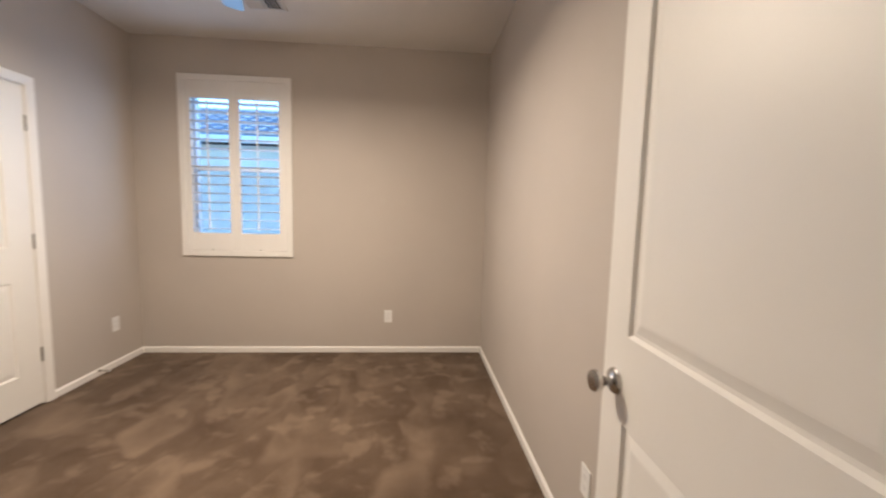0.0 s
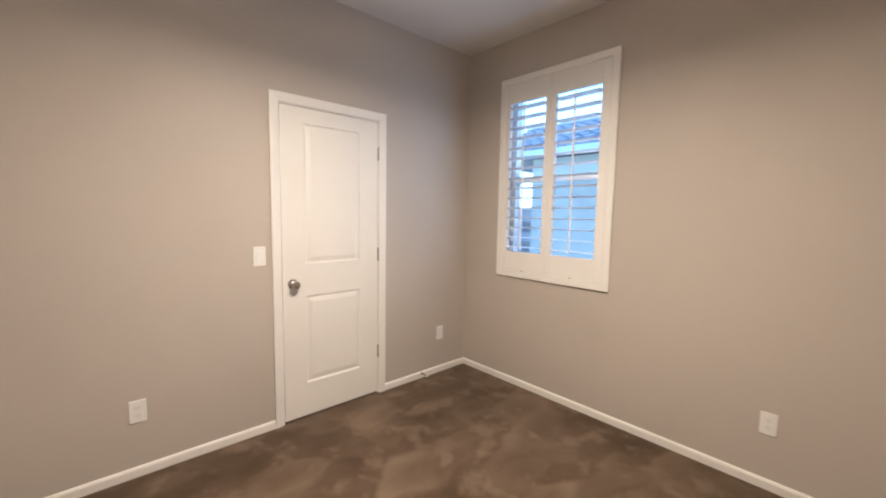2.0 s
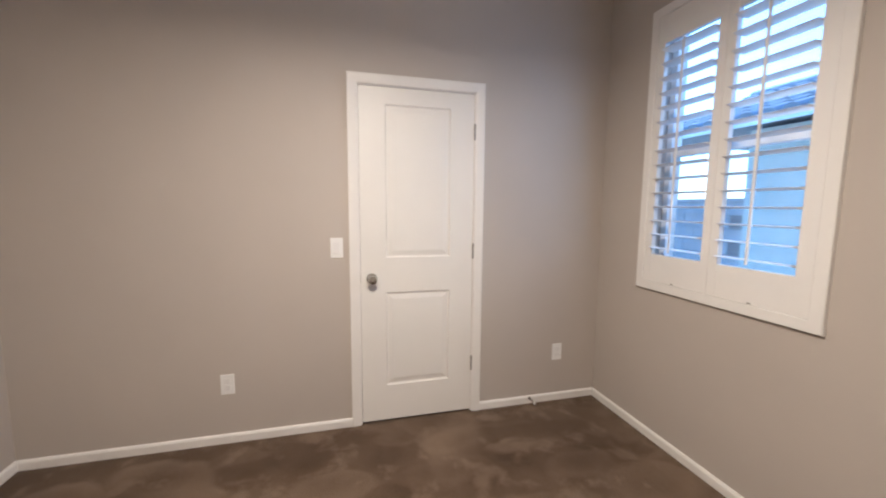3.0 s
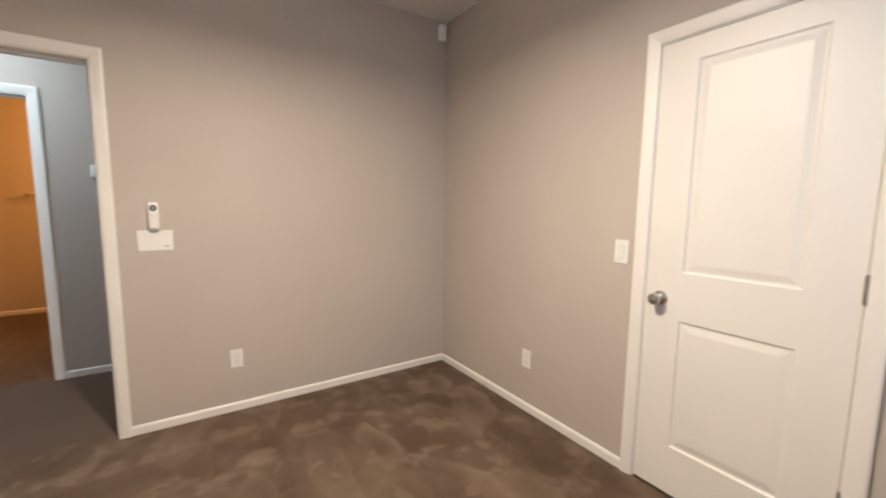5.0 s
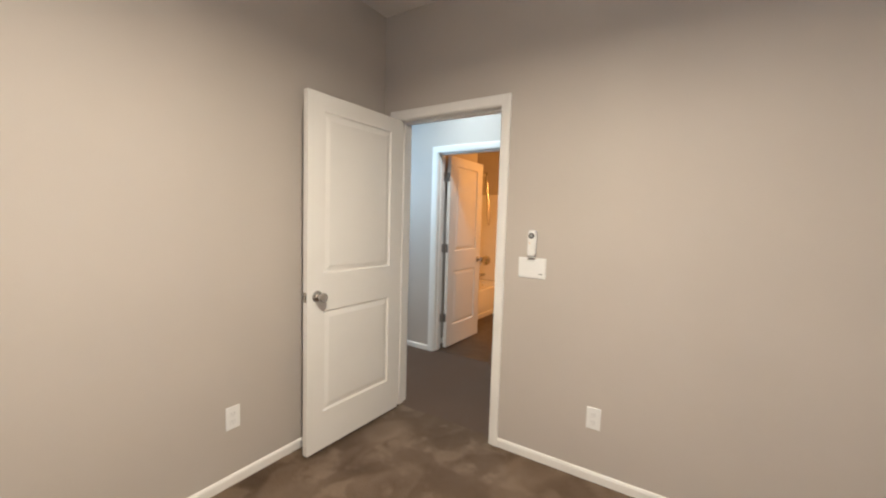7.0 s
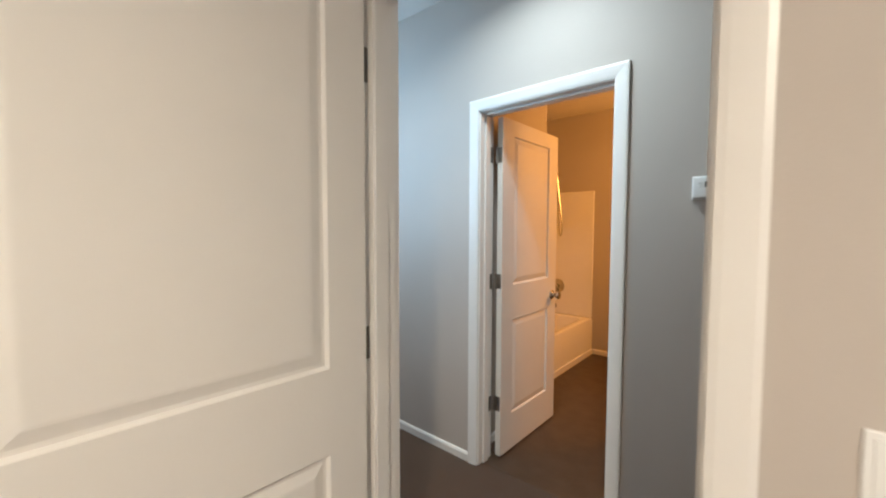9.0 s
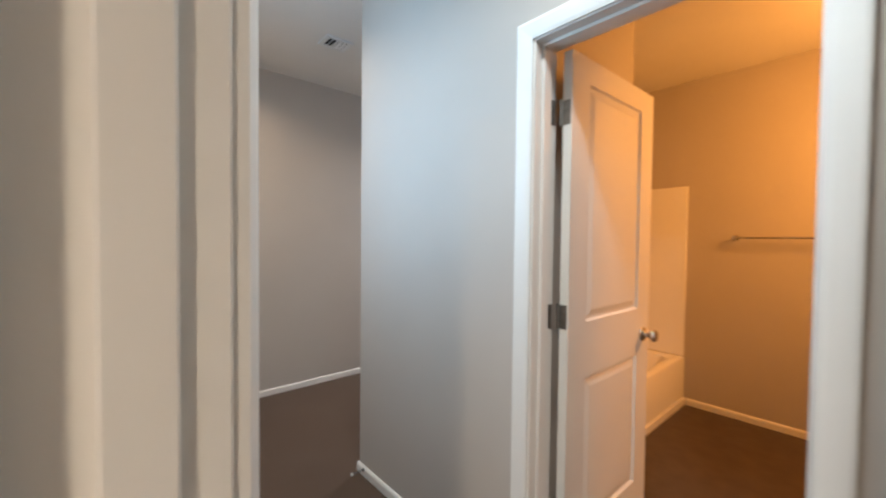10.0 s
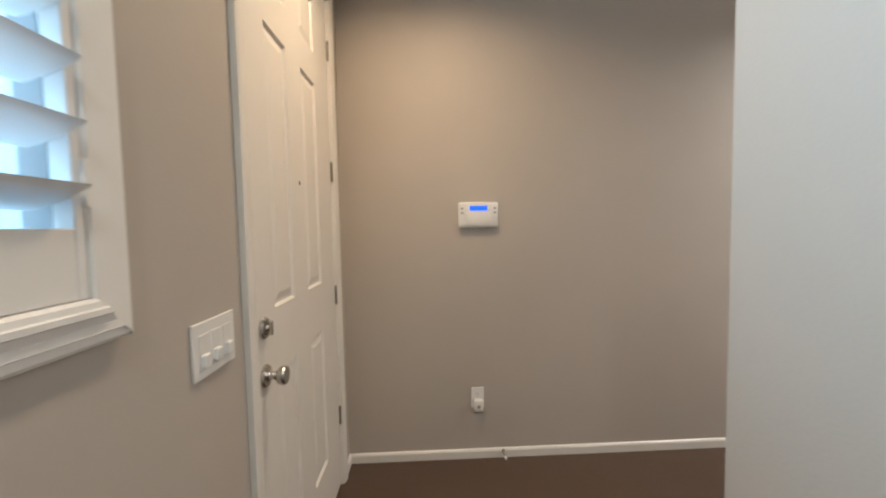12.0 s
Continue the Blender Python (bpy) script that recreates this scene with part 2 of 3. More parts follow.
def as_mesh(name, bm, mat, smooth=False):
    me = bpy.data.meshes.new(name)
    bmesh.ops.recalc_face_normals(bm, faces=bm.faces[:])
    bm.to_mesh(me)
    bm.free()
    me.materials.append(mat)
    if smooth:
        me.shade_smooth()
        me.set_sharp_from_angle(angle=radians(35))
    return me


def part(name, bm, mat, parent, label="", smooth=False):
    ob = new(name, as_mesh(name, bm, mat, smooth))
    ob.parent = parent
    return tagged(ob, label)


def thing(name, m, label, category, group="", kind=""):
    ob = new(name)
    ob.empty_display_size = 0.1
    ob.matrix_basis = m
    return tagged(ob, label, category, group, kind)


def structure(name, bm, mat, label, category):
    return tagged(new(name, as_mesh(name, bm, mat)), label, category, kind="structure")


# ---------------------------------------------------------------- shell
H = 2.75
structure("floor_bedroom", boxes(((0, -0.07, -0.12), (3.07, 3.37, 0))), CARPET, "brown cut-pile bedroom carpet with vacuum marks", "carpet")
structure("floor_hall", boxes(((0.6, -1.23, -0.12), (4.565, -0.07, 0)), ((4.565, -4.6, -0.12), (6.025, -0.07, 0))), CARPET2, "plain dark brown carpet of hall and foyer", "carpet")
structure("floor_bathroom", boxes(((1.85, -3.69, -0.12), (4.435, -1.23, 0))), VINYL, "dark brown bathroom floor", "floor")
structure("ceiling_bedroom", boxes(((-0.12, -0.07, H), (3.23, 3.53, H + 0.2))), CEIL, "off-white textured bedroom ceiling", "ceiling")
structure("ceiling_hall", boxes(((0.48, -4.72, H), (6.15, -0.07, H + 0.2))), CEIL, "off-white textured hall ceiling", "ceiling")
structure("ceiling_bathroom", boxes(((1.85, -3.69, 2.66), (4.435, -1.305, H - 0.004))), CEIL, "off-white bathroom ceiling", "ceiling")


def wall(name, axis, near, far, a, b, holes=(), mat=None, label="greige painted plaster wall"):
    """A wall whose faces lie at near and far on the axis, from a to b along the other, with holes (a0, a1, z0, z1)."""
    bm = bmesh.new()

    def put(p, q, z0, z1):
        if q - p > 1e-4 and z1 - z0 > 1e-4:
            if axis == "x":
                add_box(bm, (near, p, z0), (far, q, z1))
            else:
                add_box(bm, (p, near, z0), (q, far, z1))
    at = a
    for a0, a1, z0, z1 in sorted(holes):
        put(at, a0, -0.12, H)
        put(a0, a1, -0.12, z0)
        put(a0, a1, z1, H)
        at = a1
    put(at, b, -0.12, H)
    return structure(name, bm, mat or PAINT, label, "wall")


DH = 2.054
wall("wall_west", "x", -0.12, 0, -0.15, 3.53, [(1.712, 2.450, -0.12, DH)])
wall("wall_north", "y", 3.37, 3.53, 0, 3.07, [(0.43, 1.28, 0.94, 2.40)])
wall("wall_east", "x", 3.07, 3.23, 0, 3.53)
wall("wall_south", "y", -0.135, 0, 0, 3.07, [(2.155, 2.958, -0.12, DH)])
wall("wall_entry", "y", -0.135, 0, 3.07, 6.15, [(3.845, 4.438, 1.23, 2.42), (4.885, 5.855, -0.12, 2.47)])
wall("wall_foyer_east", "x", 6.025, 6.15, -4.6, -0.135)
wall("wall_foyer_south", "y", -4.72, -4.6, 4.565, 6.15)
wall("wall_hall_south", "y", -1.305, -1.178, 0.6, 4.565, [(2.652, 3.406, -0.12, DH)])
wall("wall_foyer_west", "x", 4.435, 4.565, -4.72, -1.305)
wall("wall_hall_west", "x", 0.48, 0.6, -1.305, -0.135)
wall("wall_bath_south", "y", -3.82, -3.69, 1.73, 4.435)
wall("wall_bath_west", "x", 1.73, 1.85, -3.69, -1.305)
# unseen block, added to shade the bathroom door's hinge side and jamb
wall("wall_vanity_light_blocker", "y", -2.27, -1.305, 1.85, 2.60, label="added unseen wall block keeping vanity light off the door hinge side")
wall("wall_tub_end", "y", -2.17, -2.05, 3.598, 4.435, label="short painted wall closing the bathtub alcove")
wall("wall_behind_bath_door", "x", 3.478, 3.598, -2.17, -1.305, label="painted wall behind the open bathroom door")
wall("wall_closet_back", "x", -0.8, -0.7, 1.4, 2.8)
wall("wall_closet_side", "y", 1.3, 1.4, -0.8, -0.12)
wall("wall_closet_far_side", "y", 2.8, 2.9, -0.8, -0.12)
structure("floor_closet", boxes(((-0.7, 1.4, -0.12), (0, 2.8, -0.002))), CARPET2, "dark brown closet carpet", "carpet")
structure("ceiling_closet", boxes(((-0.8, 1.3, H), (-0.12, 2.9, H + 0.1))), CEIL, "white closet ceiling", "ceiling")


def skirting(name, p, q, n):
    """Baseboard from p to q (x, y) on a wall whose room side lies along n."""
    p, q, n = Vector((*p, 0)), Vector((*q, 0)), Vector((*n, 0))
    d = q - p
    bm = bmesh.new()
    prof = ((0, 0), (0.013, 0), (0.013, 0.040), (0.009, 0.049), (0.004, 0.053), (0, 0.053))
    ends = []
    for o in (p, q):
        ends.append([bm.verts.new(o + n * a + Vector((0, 0, z + 0.001))) for a, z in prof])
    for i in range(len(prof)):
        j = (i + 1) % len(prof)
        bm.faces.new((ends[0][i], ends[0][j], ends[1][j], ends[1][i]))
    bm.faces.new(ends[0])
    bm.faces.new(ends[1][::-1])
    return structure(name, bm, WHITE, "low white painted baseboard along the wall", "baseboard")


for i, (p, q, n) in enumerate((
        ((0, 0.013), (0, 1.668), (1, 0)), ((0, 2.494), (0, 3.357), (1, 0)), ((0, 3.37), (3.07, 3.37), (0, -1)),
        ((3.07, 0.013), (3.07, 3.357), (-1, 0)), ((0, 0), (2.112, 0), (0, 1)), ((3.002, 0), (3.07, 0), (0, 1)),
        ((0.6, -0.135), (2.112, -0.135), (0, -1)), ((3.002, -0.135), (4.842, -0.135), (0, -1)), ((5.898, -0.135), (6.012, -0.135), (0, -1)),
        ((6.025, -4.6), (6.025, -0.135), (-1, 0)), ((0.6, -1.178), (2.606, -1.178), (0, 1)), ((3.458, -1.178), (4.578, -1.178), (0, 1)),
        ((4.565, -4.6), (4.565, -1.178), (1, 0)), ((1.85, -3.69), (3.630, -3.69), (0, 1)), ((3.478, -2.17), (3.478, -1.305), (-1, 0)))):
    skirting("baseboard" if not i else "baseboard.%03d" % i, p, q, n)


# ---------------------------------------------------------------- doors
def casing(name, axis, face, out, a, b, top, width=0.057, depth=1.0):
    """Moulded trim round an opening from a to b on the wall face; out is +1 or -1 along the axis."""
    ob = thing(name, Matrix(), "white painted moulded door casing", "door casing", kind="structure")
    prof = ((0, 0.0), (0.0, 0.009), (0.21 * width, 0.013), (0.53 * width, 0.016), (0.84 * width, 0.018), (width, 0.016), (width, 0.0))
    prof = [(u, w * depth) for u, w in prof]

    def strip(nm, ring):
        bm = bmesh.new()
        rows = [[bm.verts.new(f(u, w)) for u, w in prof] for f in ring]
        for i in range(len(prof)):
            j = (i + 1) % len(prof)
            bm.faces.new((rows[0][i], rows[0][j], rows[1][j], rows[1][i]))
        bm.faces.new(rows[0])
        bm.faces.new(rows[1][::-1])
        part(nm, bm, WHITE, ob)

    def at(s, z, w):
        return (face + out * w, s, z) if axis == "x" else (s, face + out * w, z)
    strip("casing_side", (lambda u, w: at(a - u, 0.001, w), lambda u, w: at(a - u, top + u, w)))
    strip("casing_side", (lambda u, w: at(b + u, 0.001, w), lambda u, w: at(b + u, top + u, w)))
    strip("casing_head", (lambda u, w: at(a - u, top + u, w), lambda u, w: at(b + u, top + u, w)))
    return ob


def jamb(name, axis, n0, n1, a, b, top, stop=None, thick=0.018):
    """Lining of a door opening with a stop bead."""
    ob = thing(name, Matrix(), "white painted door jamb lining the opening", "door jamb", kind="structure")

    def bx(nm, lo, hi):
        if axis == "x":
            lo, hi = (lo[1], lo[0], lo[2]), (hi[1], hi[0], hi[2])
        part(nm, boxes((lo, hi), bevel=0.0015, segments=1), WHITE, ob)
    bx("jamb_side", (a - thick, n0, 0.001), (a, n1, top))
    bx("jamb_side", (b, n0, 0.001), (b + thick, n1, top))
    bx("jamb_head", (a - thick, n0, top), (b + thick, n1, top + thick))
    if stop:
        s0, s1 = stop
        bx("door_stop", (a, s0, 0.001), (a + 0.011, s1, top))
        bx("door_stop", (b - 0.011, s0, 0.001), (b, s1, top))
        bx("door_stop", (a + 0.011, s0, top - 0.011), (b - 0.011, s1, top))
    return ob


def slab_mesh(w, h, t, panels):
    """A moulded door leaf from x 0 to w, y 0 to -t; panels (x0, x1, z0, z1) sunk on both faces."""
    bm = bmesh.new()
    xs = sorted({0.0, w, *[p[0] for p in panels], *[p[1] for p in panels]})
    zs = sorted({0.0, h, *[p[2] for p in panels], *[p[3] for p in panels]})
    rings = ((0, 0), (0.007, 0.009), (0.016, 0.009), (0.040, 0.003), (0.046, 0.0025))
    for y, s in ((0.0, -1), (-t, 1)):
        for x0, x1 in zip(xs, xs[1:]):
            for z0, z1 in zip(zs, zs[1:]):
                hole = [p for p in panels if p[0] - 1e-6 <= x0 and x1 <= p[1] + 1e-6 and p[2] - 1e-6 <= z0 and z1 <= p[3] + 1e-6]
                if not hole:
                    bm.faces.new([bm.verts.new(c) for c in ((x0, y, z0), (x1, y, z0), (x1, y, z1), (x0, y, z1))])
        for x0, x1, z0, z1 in panels:
            last = None
            for o, d in rings:
                v = [bm.verts.new((x, y + s * d, z)) for x, z in ((x0 + o, z0 + o), (x1 - o, z0 + o), (x1 - o, z1 - o), (x0 + o, z1 - o))]
                if last:
                    for i in range(4):
                        bm.faces.new((last[i], last[(i + 1) % 4], v[(i + 1) % 4], v[i]))
                last = v
            bm.faces.new(last)
    for c in (((0, 0, 0), (w, 0, 0), (w, -t, 0), (0, -t, 0)), ((0, 0, h), (w, 0, h), (w, -t, h), (0, -t, h)),
              ((0, 0, 0), (0, -t, 0), (0, -t, h), (0, 0, h)), ((w, 0, 0), (w, -t, 0), (w, -t, h), (w, 0, h))):
        bm.faces.new([bm.verts.new(p) for p in c])
    bmesh.ops.remove_doubles(bm, verts=bm.verts[:], dist=0.0002)
    return bm


KNOB = ((0.0, 0.0), (0.033, 0.0), (0.033, 0.004), (0.029, 0.009), (0.016, 0.012), (0.012, 0.016), (0.0115, 0.028), (0.015, 0.034),
        (0.0235, 0.040), (0.0275, 0.049), (0.0270, 0.057), (0.0235, 0.062), (0.016, 0.0635), (0.0, 0.0635))


def door(name, m, w, h, panels, hinges, knob_z, label, sides=(1, -1), knuckle=1, t=0.035, deadbolt=None, peephole=None):
    """Leaf hinged at x 0, free edge at x w, thickness from y 0 to -t. knuckle: the side on which the hinge pins show."""
    ob = thing(name, m, label, "door", kind="structure")
    leaf = part("leaf", slab_mesh(w, h, t, panels), DOORW, ob)
    mod = leaf.modifiers.new("bevel", "BEVEL")
    mod.width, mod.segments, mod.limit_method, mod.angle_limit = 0.0015, 2, "ANGLE", radians(60)
    for s in sides:
        y = 0.0 if s > 0 else -t
        part("door_knob", turned(lathe(KNOB), pose(w - 0.065, y, knob_z, -90 * s, 0, 0)), NICKEL, ob, "round brushed nickel door knob", True)
        if deadbolt:
            bm = turned(lathe(((0, 0), (0.032, 0), (0.032, 0.006), (0.027, 0.012), (0.012, 0.013), (0.009, 0.02), (0, 0.02))), pose(w - 0.065, y, deadbolt, -90 * s, 0, 0))
            lock = part("deadbolt", bm, NICKEL, ob, "brushed nickel deadbolt", True)
            part("thumb_turn", boxes(((w - 0.0705, y + s * 0.018 - 0.01, deadbolt - 0.021), (w - 0.0595, y + s * 0.018 + 0.01, deadbolt + 0.021)), bevel=0.003), NICKEL, lock)
    part("latch_plate", boxes(((w + 0.0002, -t / 2 - 0.0125, knob_z - 0.028), (w + 0.0022, -t / 2 + 0.0125, knob_z + 0.028)), bevel=0.0006, segments=1), NICKEL, ob)
    part("latch_bolt", boxes(((w + 0.0022, -t / 2 - 0.007, knob_z - 0.009), (w + 0.011, -t / 2 + 0.007, knob_z + 0.009)), bevel=0.002), NICKEL, ob)
    ky = 0.006 if knuckle > 0 else -t - 0.006
    for z in hinges:
        bm = bmesh.new()
        for k in range(5):
            z0 = z - 0.045 + k * 0.018
            cyl(bm, (-0.003, ky, z0 + 0.0006), (-0.003, ky, z0 + 0.0174), 0.0062, seg=14)
        hg = part("hinge", bm, HINGE, ob, "satin metal butt hinge", True)
        part("pin", cyl(bmesh.new(), (-0.003, ky, z - 0.049), (-0.003, ky, z + 0.050), 0.0038, seg=12), HINGE, hg)
        part("hinge_leaf", boxes(((-0.0019, min(ky, ky - math.copysign(0.036, ky)), z - 0.044), (-0.0003, max(ky, ky - math.copysign(0.036, ky)), z + 0.044))), HINGE, hg)
    if peephole:
        part("peephole", turned(lathe(((0, 0), (0.008, 0), (0.008, 0.003), (0.005, 0.004), (0, 0.003))), pose(peephole[0], 0, peephole[1], -90, 0, 0)), NICKEL, ob, smooth=True)
    return ob


TWO = lambda w, e: [(e, w - e, 0.225, 0.815), (e, w - e, 1.030, 1.925)]
# bedroom door, swung in towards the east wall
jamb("door_jamb_bedroom", "y", -0.140, 0, 2.173, 2.940, 2.036, (-0.102, -0.056))
casing("door_casing_bedroom", "y", 0, 1, 2.168, 2.945, 2.041)
casing("door_casing_bedroom_hall", "y", -0.135, -1, 2.168, 2.945, 2.041, depth=2.2)
door("door_bedroom", pose(2.945, -0.006, 0.014, 0, 0, 180 - 91.5) @ Matrix.Diagonal((1, -1, 1, 1)), 0.762, 2.019, TWO(0.762, 0.108), (0.31, 1.06, 1.80), 0.905,
     "white two-panel bedroom door standing wide open")
for z in (0.324, 1.074, 1.814):
    part("hinge_leaf", boxes(((2.9385, -0.040, z - 0.045), (2.9402, -0.004, z + 0.045)), bevel=0.0006, segments=1), HINGE, bpy.data.objects["door_jamb_bedroom"], "satin metal hinge leaf")
# strike plate in the latch jamb
structure("strike_plate", boxes(((2.1725, -0.032, 0.885), (2.1745, -0.006, 0.945)), bevel=0.0007, segments=1), NICKEL, "brushed nickel strike plate in the jamb", "strike plate")
# closet door, shut
jamb("door_jamb_closet", "x", -0.12, 0, 1.730, 2.432, 2.036, (-0.060, -0.037))
casing("door_casing_closet", "x", 0, 1, 1.725, 2.437, 2.041)
door("door_closet", pose(-0.001, 2.430, 0.014, 0, 0, -90), 0.698, 2.019, TWO(0.698, 0.150), (0.32, 1.06, 1.795), 0.905, "white two-panel closet door, shut")
# bathroom door, swung into the bathroom
jamb("door_jamb_bathroom", "y", -1.305, -1.178, 2.672, 3.386, 2.036, (-1.262, -1.217))
casing("door_casing_bathroom", "y", -1.178, 1, 2.668, 3.394, 2.041, 0.060)
casing("door_casing_bathroom_inner", "y", -1.305, -1, 2.667, 3.391, 2.041)
door("door_bathroom", pose(3.363, -1.318, 0.014, 0, 0, 180 + 89.2), 0.705, 2.019, TWO(0.705, 0.125), (0.32, 1.06, 1.80), 0.905,
     "white two-panel bathroom door standing open")
for z in (0.334, 1.074, 1.814):
    part("hinge_leaf", boxes(((3.3845, -1.301, z - 0.045), (3.3862, -1.265, z + 0.045)), bevel=0.0006, segments=1), HINGE, bpy.data.objects["door_jamb_bathroom"], "satin metal hinge leaf")
# front door, shut
jamb("door_jamb_front", "y", -0.137, 0, 4.903, 5.837, 2.452, (-0.085, -0.04))
casing("door_casing_front", "y", -0.135, -1, 4.898, 5.842, 2.457)
FW = 0.926
FP = []
for x0, x1 in ((0.158, 0.342), (0.502, 0.694)):
    for z0, z1 in ((0.26, 0.875), (1.085, 1.955), (2.09, 2.305)):
        FP.append((FW - x1, FW - x0, z0, z1))
door("door_front", pose(5.834, -0.128, 0.016, 0, 0, 180), FW, 2.432, FP, (0.36, 0.99, 1.61, 2.20), 0.905,
     "white six-panel front door, shut", sides=(1,), t=0.044, deadbolt=1.045, peephole=(0.49, 1.50))
structure("door_sill_front", boxes(((4.905, -0.126, 0.001), (5.835, -0.02, 0.014)), bevel=0.002), DARK, "dark metal threshold under the front door", "threshold")


# ---------------------------------------------------------------- windows and shutters
def shutter(name, m, w, h, spans, rail_top, rail_bottom, tilt, label, ledge=0.05, sill=False):
    """Plantation shutter: x to the right, y out of the wall into the room, z up; (0, 0, 0) at the lower left of its frame."""
    ob = thing(name, m, label, "shutter", kind="structure")
    e = ledge

    def member(nm, turn):
        """One mitred side of the frame, with a stepped profile."""
        prof = ((0, -0.001), (0, 0.017), (0.003, 0.020), (e - 0.004, 0.020), (e, 0.017), (e, -0.001))
        if sill and turn == "b":
            prof = ((0, -0.001), (0, 0.014), (0.08 * e, 0.018), (0.24 * e, 0.018), (0.27 * e, 0.022), (0.45 * e, 0.020), (0.62 * e, 0.023), (0.66 * e, 0.029), (0.78 * e, 0.029), (0.81 * e, 0.025), (0.93 * e, 0.024), (e, 0.020), (e, -0.001))
        bm = bmesh.new()
        rows = []
        for k in (0, 1):
            rows.append([])
            for u, y in prof:
                p = {"b": ((u if k == 0 else w - u), y, u), "t": ((u if k == 0 else w - u), y, h - u),
                     "l": (u, y, (u if k == 0 else h - u)), "r": (w - u, y, (u if k == 0 else h - u))}[turn]
                rows[k].append(bm.verts.new(p))
        for i in range(len(prof)):
            j = (i + 1) % len(prof)
            bm.faces.new((rows[0][i], rows[0][j], rows[1][j], rows[1][i]))
        bm.faces.new(rows[0])
        bm.faces.new(rows[1][::-1])
        part(nm, bm, SHUT, ob)
    for t_, nm in (("b", "frame_bottom"), ("t", "frame_top"), ("l", "frame_side"), ("r", "frame_side")):
        member(nm, t_)
    z0, z1 = rail_bottom, rail_top
    y0, y1 = -0.012, 0.016
    lo, hi = e + 0.0012, w - e - 0.0012
    # one hinged panel for each span between its stiles
    edges = [lo] + [(a[1] + b[0]) / 2 for a, b in zip(spans, spans[1:])] + [hi]
    n = round((z1 - z0) / 0.0768)
    step = (z1 - z0) / n
    for k, (a, b) in enumerate(spans):
        L, R = edges[k] + (0.0008 if k else 0), edges[k + 1] - (0.0008 if k + 1 < len(spans) else 0)
        part("stile", boxes(((L, y0, e + 0.0012), (a, y1, h - e - 0.0012)), bevel=0.002), SHUT, ob)
        part("stile", boxes(((b, y0, e + 0.0012), (R, y1, h - e - 0.0012)), bevel=0.002), SHUT, ob)
        part("rail", boxes(((a, y0 + 0.001, e + 0.0012), (b, y1 - 0.001, z0)), bevel=0.0015), SHUT, ob)
        part("rail", boxes(((a, y0 + 0.001, z1), (b, y1 - 0.001, h - e - 0.0012)), bevel=0.0015), SHUT, ob)
        # louvre: a flat ellipse in section
        bm = bmesh.new()
        seg = 14
        rows = []
        for x in (a + 0.002, b - 0.002):
            rows.append([bm.verts.new((x, 0.043 * math.cos(2 * math.pi * i / seg), 0.0045 * math.sin(2 * math.pi * i / seg))) for i in range(seg)])
        for i in range(seg):
            j = (i + 1) % seg
            bm.faces.new((rows[0][i], rows[0][j], rows[1][j], rows[1][i]))
        bm.faces.new(rows[0])
        bm.faces.new(rows[1][::-1])
        me = as_mesh("louvre", bm, SHUT, True)
        for i in range(n):
            lv = new("louvre", me)
            lv.parent = ob
            lv.matrix_basis = pose(0, 0.002, z0 + step * (i + 0.5), tilt, 0, 0)
        c = (a + b) / 2
        yr = 0.002 + 0.043 * math.cos(radians(tilt)) + 0.004
        zr = 0.043 * math.sin(radians(tilt))
        part("tilt_rod", boxes(((c - 0.006, yr, z0 + 0.02 + zr), (c + 0.006, yr + 0.009, z1 - 0.03 + zr)), bevel=0.002), SHUT, ob)
        part("magnet_catch", boxes(((c - 0.008, y1, e + 0.004), (c + 0.008, y1 + 0.004, e + 0.010)), bevel=0.001), HINGE, ob)
    for x, s in ((lo, 1), (hi, -1)):
        for z in (0.22, h - 0.22):
            part("hinge", boxes(((x - 0.004, y1 - 0.002, z - 0.032), (x + 0.004, y1 + 0.006, z + 0.032)), bevel=0.002), SHUT, ob)
    return ob


def window(name, x0, x1, z0, z1, y0, y1, rail, label):
    """A vinyl window set in a wall opening; y1 is the outer side."""
    ob = thing(name, Matrix(), label, "window", kind="structure")
    f = 0.042
    part("frame_side", boxes(((x0, y0, z0), (x0 + f, y1, z1)), bevel=0.003), VINYLW, ob)
    part("frame_side", boxes(((x1 - f, y0, z0), (x1, y1, z1)), bevel=0.003), VINYLW, ob)
    part("frame_bottom", boxes(((x0 + f, y0, z0), (x1 - f, y1, z0 + f)), bevel=0.003), VINYLW, ob)
    part("frame_top", boxes(((x0 + f, y0, z1 - f), (x1 - f, y1, z1)), bevel=0.003), VINYLW, ob)
    ym = (y0 + y1) / 2
    if rail:
        part("meeting_rail", boxes(((x0 + f, y0 + 0.006, rail - 0.02), (x1 - f, y1 - 0.006, rail + 0.02)), bevel=0.003), VINYLW, ob)
        panes = ((z0 + f, rail - 0.02), (rail + 0.02, z1 - f))
    else:
        panes = ((z0 + f, z1 - f),)
    for a, b in panes:
        p = part("pane", boxes(((x0 + f, ym - 0.002, a), (x1 - f, ym + 0.002, b))), GLASS, ob)
        p.visible_shadow = False
    if rail:
        sc = part("insect_screen", boxes(((x0 + f, y1 - 0.006, z0 + f), (x1 - f, y1 - 0.005, rail - 0.02))), SCREEN, ob, "fine grey insect screen")
        sc.visible_shadow = False
    return ob


window("window_1", 0.43, 1.28, 0.94, 2.40, 3.455, 3.525, 1.665, "white vinyl single-hung window behind shutters")
